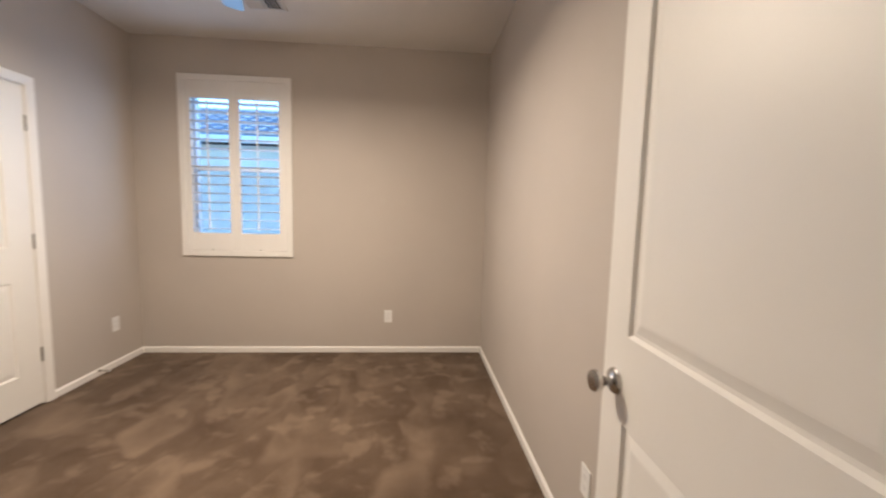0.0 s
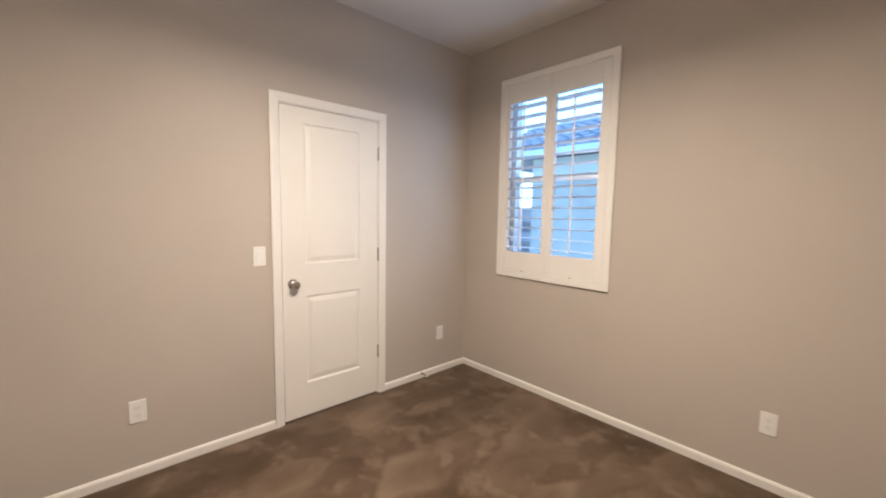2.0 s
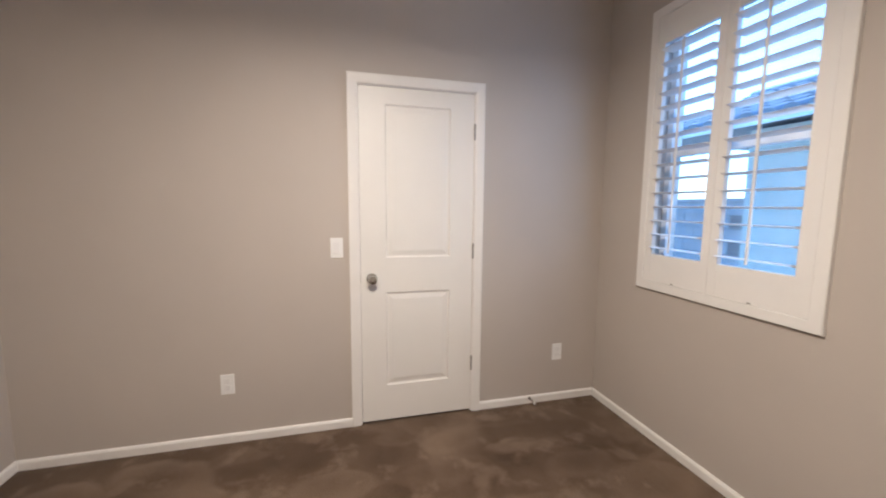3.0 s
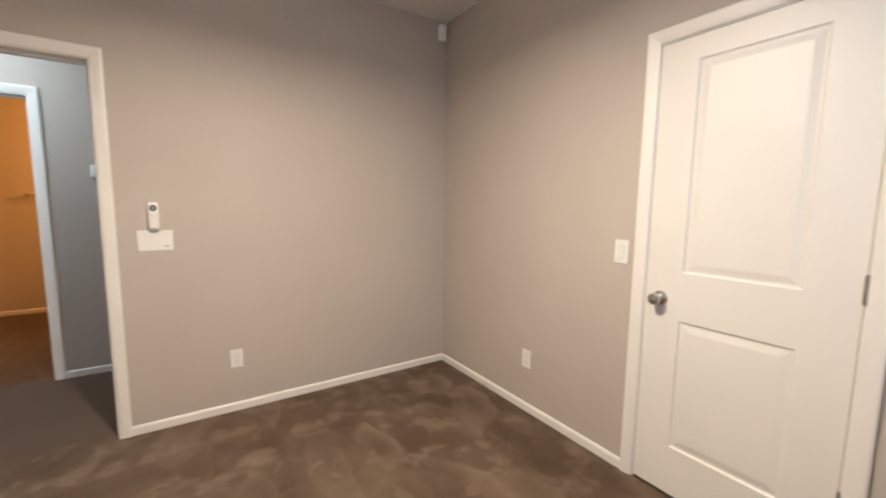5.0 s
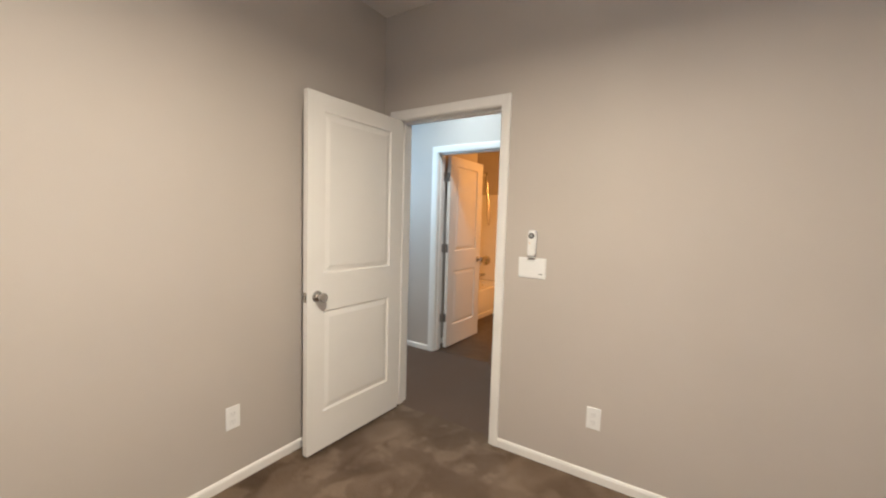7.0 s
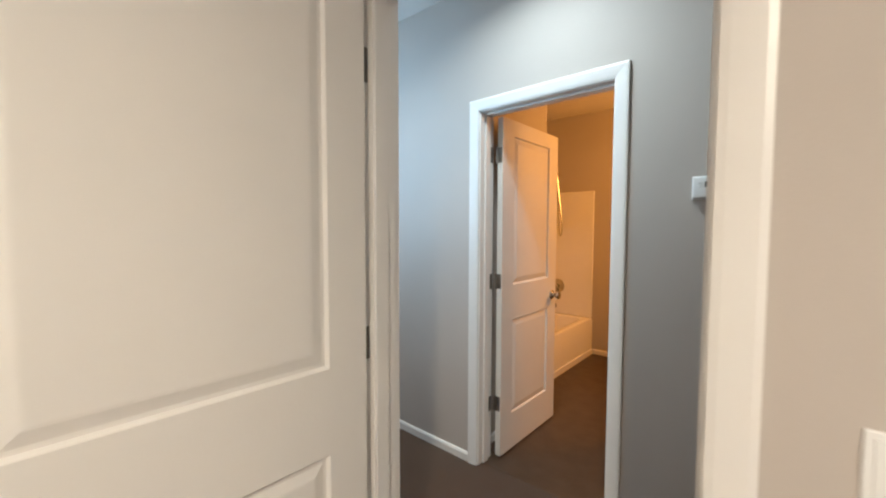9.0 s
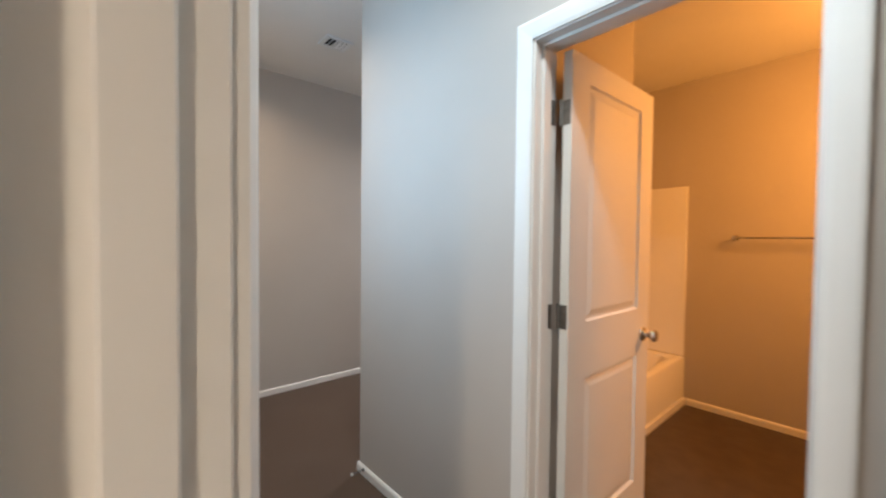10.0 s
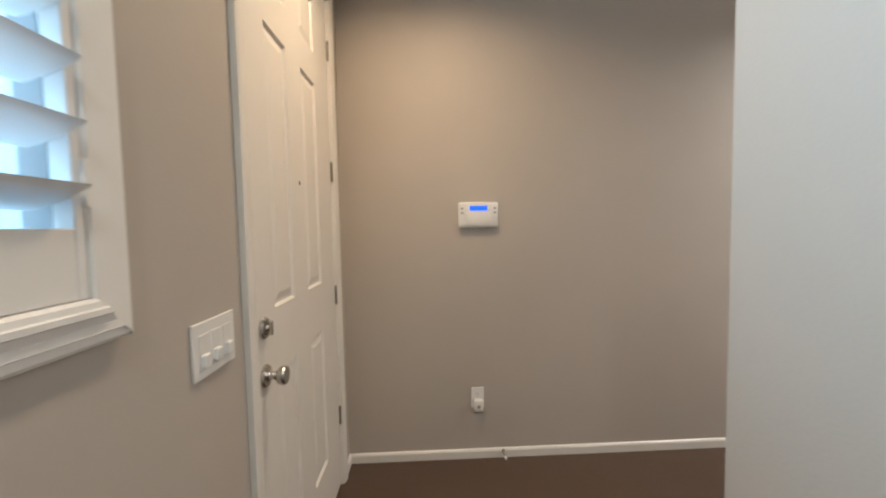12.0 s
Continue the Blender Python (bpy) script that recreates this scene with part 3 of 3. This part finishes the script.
shutter("shutter_bedroom", pose(1.330, 3.369, 0.887, 0, 0, 180), 0.950, 1.560, [(0.112, 0.443), (0.533, 0.849)], 1.360, 0.206, 4,
        "white two-panel plantation shutter with open louvres")
window("window_2", 3.845, 4.438, 1.23, 2.42, -0.065, -0.005, None, "white vinyl window behind foyer shutters")
shutter("shutter_foyer", pose(4.455, -0.136, 1.188, 0, 0, 180), 0.628, 1.290, [(0.082, 0.518)], 1.115, 0.160, 22,
        "white plantation shutter with tilted louvres beside the front door", 0.066, True)


# ---------------------------------------------------------------- small fixtures
def plate(w, h, d=0.006):
    return boxes(((-w / 2, 0.0004, -h / 2), (w / 2, d, h / 2)), bevel=0.0025)


def wall_at(place, n):
    """A pose on a wall: y out of the wall, z up."""
    return Matrix.Translation(place) @ pose(0, 0, 0, 0, 0, {"+x": -90, "-x": 90, "+y": 0, "-y": 180}[n])


def outlet(place, n, label="white duplex wall outlet"):
    ob = thing("wall_outlet", wall_at(place, n), label, "outlet", "wall outlets")
    part("plate", plate(0.072, 0.117), PLAST, ob)
    for z in (-0.0205, 0.0205):
        f = part("receptacle", boxes(((-0.0165, 0.005, z - 0.0145), (0.0165, 0.0068, z + 0.0145)), bevel=0.0008), PLAST2, ob)
        for x, hh in ((-0.0065, 0.0042), (0.0065, 0.0034)):
            part("slot", boxes(((x - 0.0010, 0.0062, z + 0.003 - hh), (x + 0.0010, 0.0071, z + 0.003 + hh))), GREYM, f)
        part("ground_hole", cyl(bmesh.new(), (0, 0.0060, z - 0.0085), (0, 0.0071, z - 0.0085), 0.0020, seg=10), GREYM, f)
    part("screw", cyl(bmesh.new(), (0, 0.005, 0), (0, 0.0072, 0), 0.003, seg=12), PLAST2, ob)
    return ob


def switch(place, n, gangs, label, rocker=True, w=None):
    w = w or 0.072 + 0.046 * (gangs - 1)
    ob = thing("light_switch", wall_at(place, n), label, "light switch", "light switches")
    part("plate", plate(w, 0.117), PLAST, ob)
    for g in range(gangs):
        x = (g - (gangs - 1) / 2) * 0.046
        if rocker:
            bm = boxes(((x - 0.0165, 0.005, -0.033), (x + 0.0165, 0.009, 0.033)), bevel=0.002)
            for v in bm.verts:
                if v.co.y > 0.007 and v.co.z < 0:
                    v.co.y += 0.0025
            part("rocker", bm, PLAST2, ob)
        else:
            part("toggle", boxes(((x - 0.011, 0.005, -0.036), (x + 0.011, 0.016, -0.008)), bevel=0.003), PLAST, ob)
            part("switch_frame", boxes(((x - 0.0165, 0.005, -0.040), (x + 0.0165, 0.0075, 0.033)), bevel=0.001), PLAST2, ob)
    return ob


outlet((0, 0.988, 0.348), "+x")
outlet((0, 3.064, 0.352), "+x")
outlet((2.188, 3.37, 0.345), "-y")
outlet((1.571, 0, 0.342), "+y")
outlet((3.07, 1.092, 0.348), "-x")
switch((0, 1.597, 1.110), "+x", 1, "white single rocker light switch beside the closet door")
ob = switch((1.944, 0, 1.109), "+y", 0, "wide white blank wall plate beside the bedroom doorway", w=0.162)
part("indicator", boxes(((-0.062, 0.0070, -0.034), (-0.040, 0.0084, -0.030))), DARK, ob, "thin dark slot")
part("cover", boxes(((-0.072, 0.0055, -0.050), (0.072, 0.0078, 0.050)), bevel=0.001), PLAST, ob)
switch((4.702, -0.135, 1.098), "-y", 3, "white three-gang light switch beside the front door", rocker=False)


def camera_monitor(m):
    ob = thing("nursery_monitor", m, "small white wall camera with round dark lens", "camera")
    body = part("body", boxes(((-0.025, 0.004, 0.004), (0.025, 0.034, 0.152)), bevel=0.0135, segments=5), PLAST, ob, smooth=True)
    part("cradle", boxes(((-0.020, 0.002, -0.004), (0.020, 0.032, 0.007)), bevel=0.004, segments=3), GREYM, ob, smooth=True)
    part("lens_ring", turned(lathe(((0, 0), (0.0165, 0), (0.0165, 0.002), (0.0125, 0.003), (0, 0.002))), pose(0, 0.0335, 0.120, -90, 0, 0)), DARK, body, "dark round lens ring", True)
    part("lens", turned(lathe(((0, 0), (0.0085, 0), (0.006, 0.003), (0, 0.004))), pose(0, 0.0358, 0.120, -90, 0, 0)), GREYM, body, smooth=True)
    part("sensor", cyl(bmesh.new(), (0.008, 0.032, 0.078), (0.008, 0.0350, 0.078), 0.003, seg=14), material("amber_sensor", (0.7, 0.35, 0.12), 0.4, vary=0.1, vscale=40), ob)
    return ob


camera_monitor(wall_at((1.944, 0.002, 1.172), "+y"))

ob = thing("alarm_sensor", Matrix.Translation((0.075, 0.058, 2.645)) @ pose(0, 0, 0, 0, 0, -45), "small white alarm sensor high in the wall corner", "sensor")
part("housing", boxes(((-0.030, -0.035, -0.060), (0.030, 0.014, 0.060)), bevel=0.008, segments=3), PLAST, ob, smooth=True)
part("lens", boxes(((-0.019, 0.0142, -0.042), (0.019, 0.0185, 0.0)), bevel=0.004, segments=2), PLAST2, ob, smooth=True)


def door_stop(p, n):
    ob = thing("spring_door_stop", wall_at((*p, 0.040), n), "springy metal door stop on the baseboard", "door stop", "door stops")
    part("base", cyl(bmesh.new(), (0, 0.0, 0), (0, 0.008, 0), 0.011, 0.008), NICKEL, ob)
    pts = [(0.006 * math.cos(a * 0.9), 0.006 + a * 0.0011, 0.006 * math.sin(a * 0.9)) for a in range(58)]
    part("spring", tube(pts, 0.0013), NICKEL, ob, smooth=True)
    part("tip", cyl(bmesh.new(), (0, 0.068, 0), (0, 0.080, 0), 0.0085, 0.007), RUBBER, ob)
    return ob


door_stop((0.013, 2.86), "+x")
door_stop((6.012, -1.02), "-x")
door_stop((4.50, -1.165), "+y")


def vent(m, w, d, label):
    """Ceiling register with two banks of slats, hanging below z 0."""
    ob = thing("ceiling_vent", m, label, "vent")
    part("backing", boxes(((-w / 2 + 0.02, -d / 2 + 0.02, -0.004), (w / 2 - 0.02, d / 2 - 0.02, -0.002))), DUCT, ob)
    f = 0.028
    for nm, lo, hi in (("frame_side", (-w / 2, -d / 2, -0.013), (-w / 2 + f, d / 2, -0.0005)), ("frame_side", (w / 2 - f, -d / 2, -0.013), (w / 2, d / 2, -0.0005)),
                       ("frame_side", (-w / 2 + f, -d / 2, -0.013), (w / 2 - f, -d / 2 + f, -0.0005)), ("frame_side", (-w / 2 + f, d / 2 - f, -0.013), (w / 2 - f, d / 2, -0.0005)),
                       ("divider", (-0.006, -d / 2 + f, -0.012), (0.006, d / 2 - f, -0.004))):
        part(nm, boxes((lo, hi), bevel=0.002), VENTM, ob)
    for s in (-1, 1):
        n = max(3, int((w / 2 - f - 0.008) / 0.019))
        me = as_mesh("slat", boxes(((-0.009, -d / 2 + f, -0.0008), (0.009, d / 2 - f, 0.0008))), VENTM)
        for i in range(n):
            sl = new("slat", me)
            sl.parent = ob
            sl.matrix_basis = pose(s * (0.018 + i * (w / 2 - f - 0.016) / max(1, n - 1)), 0, -0.013, 0, s * 38, 0)
    return ob


vent(pose(1.340, 2.700, H), 0.27, 0.24, "white ceiling air register with slats")
vent(pose(5.215, -1.335, H, 0, 0, 90), 0.20, 0.17, "small white ceiling air register in the foyer")


def downlight(x, y, z, label):
    ob = thing("recessed_light", pose(x, y, z), label, "ceiling light", "recessed lights")
    part("trim_ring", lathe(((0.078, -0.001), (0.098, -0.001), (0.097, -0.006), (0.082, -0.009), (0.078, -0.004))), WHITE, ob, smooth=True)
    part("lens", cyl(bmesh.new(), (0, 0, -0.0005), (0, 0, -0.004), 0.0785, seg=32), BULB, ob, "glowing round lens")
    return ob


downlight(5.24, -0.66, H, "round recessed ceiling light, switched on")
# added fixture for the far foyer fill, never in view
downlight(5.31, -3.5, H, "added unseen recessed fill light in the foyer, switched on")
# added fixture to go with the hall fill, unseen
downlight(2.95, -0.64, H, "added unseen recessed fill light in the hall, switched on")


def ceiling_fan(m, reach=0.533, first=108, count=5):
    """Close-mounted fan: blades in the plane z -0.30, light bowl under the hub."""
    ob = thing("ceiling_fan", m, "small ceiling fan with reflected sky blue painted on its blades and lit glass bowl", "ceiling fan")
    part("canopy", lathe(((0, -0.0005), (0.072, -0.0005), (0.074, -0.02), (0.060, -0.075), (0.030, -0.095), (0, -0.095))), WHITE, ob, smooth=True)
    part("motor_housing", lathe(((0, -0.090), (0.040, -0.092), (0.098, -0.125), (0.112, -0.165), (0.112, -0.215), (0.095, -0.255), (0.062, -0.275), (0, -0.275))), WHITE, ob, smooth=True)
    part("switch_housing", lathe(((0, -0.2755), (0.052, -0.2755), (0.055, -0.300), (0.055, -0.335), (0.045, -0.344), (0, -0.344))), WHITE, ob, smooth=True)
    part("light_bowl", lathe(((0, -0.345), (0.108, -0.345), (0.112, -0.355), (0.100, -0.382), (0.070, -0.402), (0.030, -0.412), (0, -0.414))), BOWL, ob, "glowing frosted glass bowl", True)
    for k in range(count):
        turn = pose(0, 0, 0, 0, 0, first + k * 360 / count)
        bm = bmesh.new()
        outline = ((0.165, -0.046), (0.36, -0.056), (reach - 0.045, -0.058), (reach - 0.012, -0.046), (reach + 0.004, 0.040), (reach - 0.016, 0.056), (0.36, 0.056), (0.165, 0.046))
        low = [bm.verts.new((x, y, -0.003)) for x, y in outline]
        high = [bm.verts.new((x, y, 0.003)) for x, y in outline]
        bm.faces.new(low[::-1])
        bm.faces.new(high)
        for i in range(len(low)):
            j = (i + 1) % len(low)
            bm.faces.new((low[i], low[j], high[j], high[i]))
        blade = part("blade", turned(bm, turn @ pose(0, 0, -0.300, 11, 0, 0)), BLADE, ob, "glossy fan blade with reflected sky blue in its colour")
        part("blade_iron", turned(boxes(((0.050, -0.016, -0.290), (0.205, 0.016, -0.283)), bevel=0.003), turn), NICKEL, blade)
    return ob


ceiling_fan(pose(1.535, 1.690, H))

# thermostat on the hall wall
ob = thing("thermostat", wall_at((2.298, -1.178, 1.545), "+y"), "white wall thermostat with small grey display", "thermostat")
part("back_plate", boxes(((-0.071, 0.0004, -0.045), (0.071, 0.010, 0.045)), bevel=0.003), PLAST, ob)
part("case", boxes(((-0.066, 0.010, -0.041), (0.066, 0.028, 0.041)), bevel=0.005, segments=3), PLAST, ob, smooth=True)
part("display", boxes(((-0.022, 0.0275, 0.000), (0.026, 0.0288, 0.021))), LCDG, ob, "grey liquid crystal display")
for x in (-0.046, 0.042):
    for z in (0.004, 0.018):
        part("button", boxes(((x - 0.006, 0.0278, z - 0.004), (x + 0.006, 0.0298, z + 0.004)), bevel=0.0012), PLAST2, ob)
part("maker_mark", boxes(((-0.010, 0.0276, -0.020), (0.008, 0.0284, -0.014))), DARK, ob)

# alarm keypad on the foyer wall
ob = thing("alarm_keypad", wall_at((6.025, -0.893, 1.404), "-x"), "white wall alarm keypad with glowing blue display", "alarm keypad")
part("case", boxes(((-0.112, 0.0006, -0.071), (0.112, 0.030, 0.071)), bevel=0.013, segments=4), PLAST, ob, smooth=True)
part("door_flap", boxes(((-0.072, 0.029, -0.058), (0.072, 0.034, 0.016)), bevel=0.004, segments=2), PLAST, ob, smooth=True)
part("display", boxes(((-0.050, 0.0298, 0.024), (0.050, 0.0312, 0.050))), LCDB, ob, "blue backlit display")
part("maker_mark", boxes(((-0.020, 0.0336, -0.052), (0.020, 0.0346, -0.040))), PLAST2, ob)
for x in (-0.091, 0.091):
    for z in (-0.012, 0.012, 0.036):
        part("button", boxes(((x - 0.007, 0.029, z - 0.005), (x + 0.007, 0.032, z + 0.005)), bevel=0.0015), GREYM if z > 0 else PLAST2, ob)

# outlet with a plug-in night light in the foyer
outlet((6.025, -0.876, 0.358), "-x", "white wall outlet in the foyer")
ob = thing("night_light", wall_at((6.0155, -0.878, 0.336), "-x"), "white plug-in night light in the outlet", "night light")
part("body", boxes(((-0.026, 0.0, -0.048), (0.026, 0.034, 0.020)), bevel=0.007, segments=3), PLAST, ob, smooth=True)
part("sensor", cyl(bmesh.new(), (0, 0.033, -0.016), (0, 0.0365, -0.016), 0.010), GREYM, ob)


# ---------------------------------------------------------------- bathroom
def bathtub():
    ob = thing("bathtub", Matrix(), "white acrylic bathtub set in its alcove", "bathtub")
    x0, x1, y0, y1, h = 3.645, 4.433, -3.688, -2.172, 0.40
    bm = bmesh.new()

    def ring(ix, iy, z, r, k=6):
        v = []
        for cx, cy, a in ((x1 - ix - r, y1 - iy - r, 0), (x0 + ix + r, y1 - iy - r, 90), (x0 + ix + r, y0 + iy + r, 180), (x1 - ix - r, y0 + iy + r, 270)):
            for i in range(k + 1):
                t = radians(a + 90 * i / k)
                v.append(bm.verts.new((cx + r * math.cos(t), cy + r * math.sin(t), z)))
        return v
    rows = [ring(0, 0, 0.001, 0.004), ring(0, 0, h - 0.02, 0.004), ring(0.006, 0.006, h - 0.004, 0.006), ring(0.014, 0.014, h, 0.01),
            ring(0.062, 0.07, h, 0.09), ring(0.078, 0.085, h - 0.012, 0.10), ring(0.13, 0.16, 0.12, 0.13), ring(0.18, 0.22, 0.08, 0.14)]
    for a, b in zip(rows, rows[1:]):
        for i in range(len(a)):
            j = (i + 1) % len(a)
            bm.faces.new((a[i], a[j], b[j], b[i]))
    bm.faces.new(rows[-1])
    part("tub_body", bm, ACRYL, ob, smooth=True)
    part("base_trim", boxes(((x0 - 0.014, y0 + 0.015, 0.001), (x0 - 0.001, y1 - 0.002, 0.060)), bevel=0.003), WHITE, ob, "white trim strip at the foot of the tub")
    part("overflow_plate", turned(lathe(((0, 0), (0.036, 0), (0.034, 0.008), (0.014, 0.012), (0, 0.011))), pose(4.060, -3.592, 0.300, -83, 0, 0)), NICKEL, ob, smooth=True)
    return ob


bathtub()


def surround():
    ob = thing("tub_surround", Matrix(), "white acrylic surround panels above the bathtub", "tub surround")
    z0, z1 = 0.402, 1.805
    part("end_panel", boxes(((3.650, -3.689, z0), (4.433, -3.672, z1)), bevel=0.005), ACRYL, ob)
    part("long_panel", boxes(((4.415, -3.670, z0), (4.4335, -2.190, z1)), bevel=0.005), ACRYL, ob)
    part("end_panel", boxes(((3.650, -2.188, z0), (4.433, -2.1715, z1)), bevel=0.005), ACRYL, ob)
    return ob


surround()

ob = thing("bath_faucet", Matrix(), "nickel tub spout and round shower valve on the surround", "faucet")
part("valve_plate", turned(lathe(((0, 0), (0.080, 0), (0.078, 0.006), (0.045, 0.012), (0.026, 0.014), (0.024, 0.045), (0, 0.047))), pose(4.050, -3.6715, 0.724, -90, 0, 0)), NICKEL, ob, smooth=True)
part("lever", boxes(((4.040, -3.640, 0.640), (4.060, -3.618, 0.730)), bevel=0.006, segments=3), NICKEL, ob, smooth=True)
part("spout", turned(boxes(((-0.022, 0, -0.024), (0.022, 0.135, 0.024)), bevel=0.014, segments=4), Matrix.Translation((4.075, -3.6715, 0.490))), NICKEL, ob, smooth=True)

ob = thing("hand_shower", Matrix(), "metal hand shower with hose on a wall arm", "shower")
part("flange", turned(lathe(((0, 0), (0.032, 0), (0.030, 0.006), (0.012, 0.012), (0, 0.012))), pose(4.12, -3.6895, 2.15, -90, 0, 0)), NICKEL, ob, smooth=True)
part("arm", tube(((4.12, -3.688, 2.15), (4.10, -3.62, 2.165), (4.05, -3.56, 2.11), (4.02, -3.53, 2.01)), 0.011), NICKEL, ob, smooth=True)
part("bracket", boxes(((4.0, -3.55, 1.975), (4.04, -3.505, 2.02)), bevel=0.008, segments=3), NICKEL, ob, smooth=True)
part("handle", tube(((4.02, -3.53, 1.90), (4.02, -3.52, 1.98), (4.02, -3.47, 2.06), (4.0, -3.42, 2.10)), 0.013), NICKEL, ob, smooth=True)
part("spray_head", turned(lathe(((0, 0), (0.020, 0), (0.044, 0.022), (0.046, 0.034), (0.040, 0.038), (0, 0.036))), Matrix.Translation((4.0, -3.425, 2.115)) @ pose(0, 0, 0, -135, 0, 0)), NICKEL, ob, smooth=True)
part("hose", tube(((4.02, -3.53, 1.90), (4.02, -3.56, 1.75), (4.03, -3.60, 1.50), (4.02, -3.61, 1.38), (4.0, -3.60, 1.28), (3.975, -3.60, 1.36), (3.985, -3.58, 1.55), (4.01, -3.56, 1.80), (4.02, -3.54, 2.0)), 0.0075), NICKEL, ob, smooth=True)

ob = thing("towel_bar", Matrix(), "nickel towel bar on the bathroom wall", "towel bar")
for x in (3.32, 2.72):
    part("post", turned(lathe(((0, 0), (0.024, 0), (0.022, 0.006), (0.010, 0.012), (0.009, 0.052), (0.013, 0.06), (0.012, 0.074), (0, 0.076))), pose(x, -3.6895, 1.385, -90, 0, 0)), NICKEL, ob, smooth=True)
part("bar", cyl(bmesh.new(), (2.71, -3.624, 1.385), (3.33, -3.624, 1.385), 0.008), NICKEL, ob)

ob = thing("vanity_light", Matrix(), "warm bathroom wall light, switched on", "wall light")
part("back_plate", boxes(((1.851, -3.37, 2.05), (1.875, -2.53, 2.19)), bevel=0.006), NICKEL, ob)
AMBER = glowing("amber_glass", (1.0, 0.5, 0.12), 0.5)
for y in (-3.22, -2.95, -2.68):
    part("shade", turned(lathe(((0, 0), (0.04, 0.0), (0.055, 0.05), (0.06, 0.10), (0, 0.10))), Matrix.Translation((1.94, y, 2.07))), AMBER, ob, smooth=True)


# ---------------------------------------------------------------- outside
structure("ground", boxes(((-900, -900, -0.6), (900, 900, -0.15))), GRAVEL, "grey gravel ground around the house", "ground")


def block_wall():
    ob = thing("block_fence", Matrix(), "grey concrete block garden wall beside the house", "wall", kind="structure")
    y, top = 7.32, 1.44
    x0, x1 = -12.06, -2.06
    rows = 8
    part("mortar_core", boxes(((x0, y + 0.012, -0.2), (x1, y + 0.140, top))), MORTAR, ob)
    me = as_mesh("block", boxes(((0.004, 0, 0.004), (0.396, 0.152, 0.196)), bevel=0.004, segments=1), BLOCK)
    for r in range(rows):
        x = x0 + (0.2 if r % 2 else 0)
        while x + 0.4 <= x1 + 0.01:
            b = new("block", me)
            b.parent = ob
            b.matrix_basis = pose(x, y + random.uniform(-0.002, 0.002), top - 0.2 * (r + 1))
            x += 0.4
    part("cap", boxes(((x0, y - 0.015, top + 0.001), (x1, y + 0.167, top + 0.06)), bevel=0.008), BLOCK, ob)
    return ob


def neighbour():
    ob = thing("neighbour_house", Matrix(), "pale green stucco neighbouring house with barrel tile roof", "house", kind="structure")
    X0, X1, Y0, Y1, E = -2.05, 5.4, 7.30, 11.9, 2.45
    P = 1.75
    part("wall", boxes(((X0, Y0, -0.2), (X1, Y1, E))), STUCCO, ob)
    part("fascia", boxes(((X0 - P, Y0 - 0.47, E - 0.02), (X1 + 0.4, Y0 - 0.43, E + 0.10))), STUCCO, ob)
    part("porch_post", boxes(((X0 - P + 0.25, Y1 - 0.2, -0.2), (X0 - P + 0.45, Y1, E))), STUCCO, ob)
    ridge = 3.48
    bm = bmesh.new()
    sl = (ridge - E) / ((Y1 - Y0) / 2 + 0.4)
    ym = (Y0 + Y1) / 2
    v = [bm.verts.new(p) for p in ((X0 - P, Y0 - 0.42, E + 0.05), (X1 + 0.4, Y0 - 0.42, E + 0.05), (X1 + 0.4, ym, ridge), (X0 - P, ym, ridge),
                                   (X1 + 0.4, Y1 + 0.42, E + 0.05), (X0 - P, Y1 + 0.42, E + 0.05))]
    for f in ((0, 1, 2, 3), (3, 2, 4, 5), (0, 3, 5), (1, 4, 2), (0, 5, 4, 1)):
        bm.faces.new([v[i] for i in f])
    roof = part("roof", bm, TILE, ob)
    # barrel tiles: half round rows running down the front slope
    run = math.hypot(ym - Y0 + 0.42, ridge - E - 0.05)
    ang = math.degrees(math.atan2(ridge - E - 0.05, ym - Y0 + 0.42))
    bm = bmesh.new()
    L, rr = 0.42, 0.11
    for r in range(int(run / 0.36)):
        for c in range(int((X1 - X0 + P + 0.4) / 0.27)):
            base = Matrix.Translation((X0 - P + 0.13 + c * 0.27, Y0 - 0.44, E + 0.055)) @ pose(0, 0, 0, ang, 0, 0)
            rows_ = []
            for s, z in ((r * 0.36, 0.03), (r * 0.36 + L, 0.0)):
                rows_.append([bm.verts.new(base @ Vector((rr * math.cos(math.pi * i / 6), s, z + rr * 0.8 * math.sin(math.pi * i / 6)))) for i in range(7)])
            for i in range(6):
                bm.faces.new((rows_[0][i], rows_[0][i + 1], rows_[1][i + 1], rows_[1][i]))
            bm.faces.new(rows_[0])
    t = part("roof_tiles", bm, TILE, roof)
    tagged(t, kind="stuff")
    bm = bmesh.new()
    for c in range(int((X1 - X0 + P + 0.4) / 0.38)):
        x = X0 - P + c * 0.38
        cyl(bm, (x, ym, ridge + 0.02), (x + 0.42, ym, ridge + 0.06), 0.15, 0.12, seg=12)
    part("ridge_tiles", bm, TILE, roof)
    for x in (3.2,):
        wd = part("window", boxes(((x, Y0 - 0.03, 1.05), (x + 1.3, Y0 - 0.001, 2.25))), BLINDS, ob)
        part("window_frame", boxes(((x - 0.08, Y0 - 0.05, 0.97), (x + 1.38, Y0 - 0.002, 1.05)), ((x - 0.08, Y0 - 0.05, 2.25), (x + 1.38, Y0 - 0.002, 2.33)),
                                   ((x - 0.08, Y0 - 0.05, 1.05), (x, Y0 - 0.002, 2.25)), ((x + 1.3, Y0 - 0.05, 1.05), (x + 1.38, Y0 - 0.002, 2.25))), WHITE, wd)
    return ob


neighbour()
block_wall()
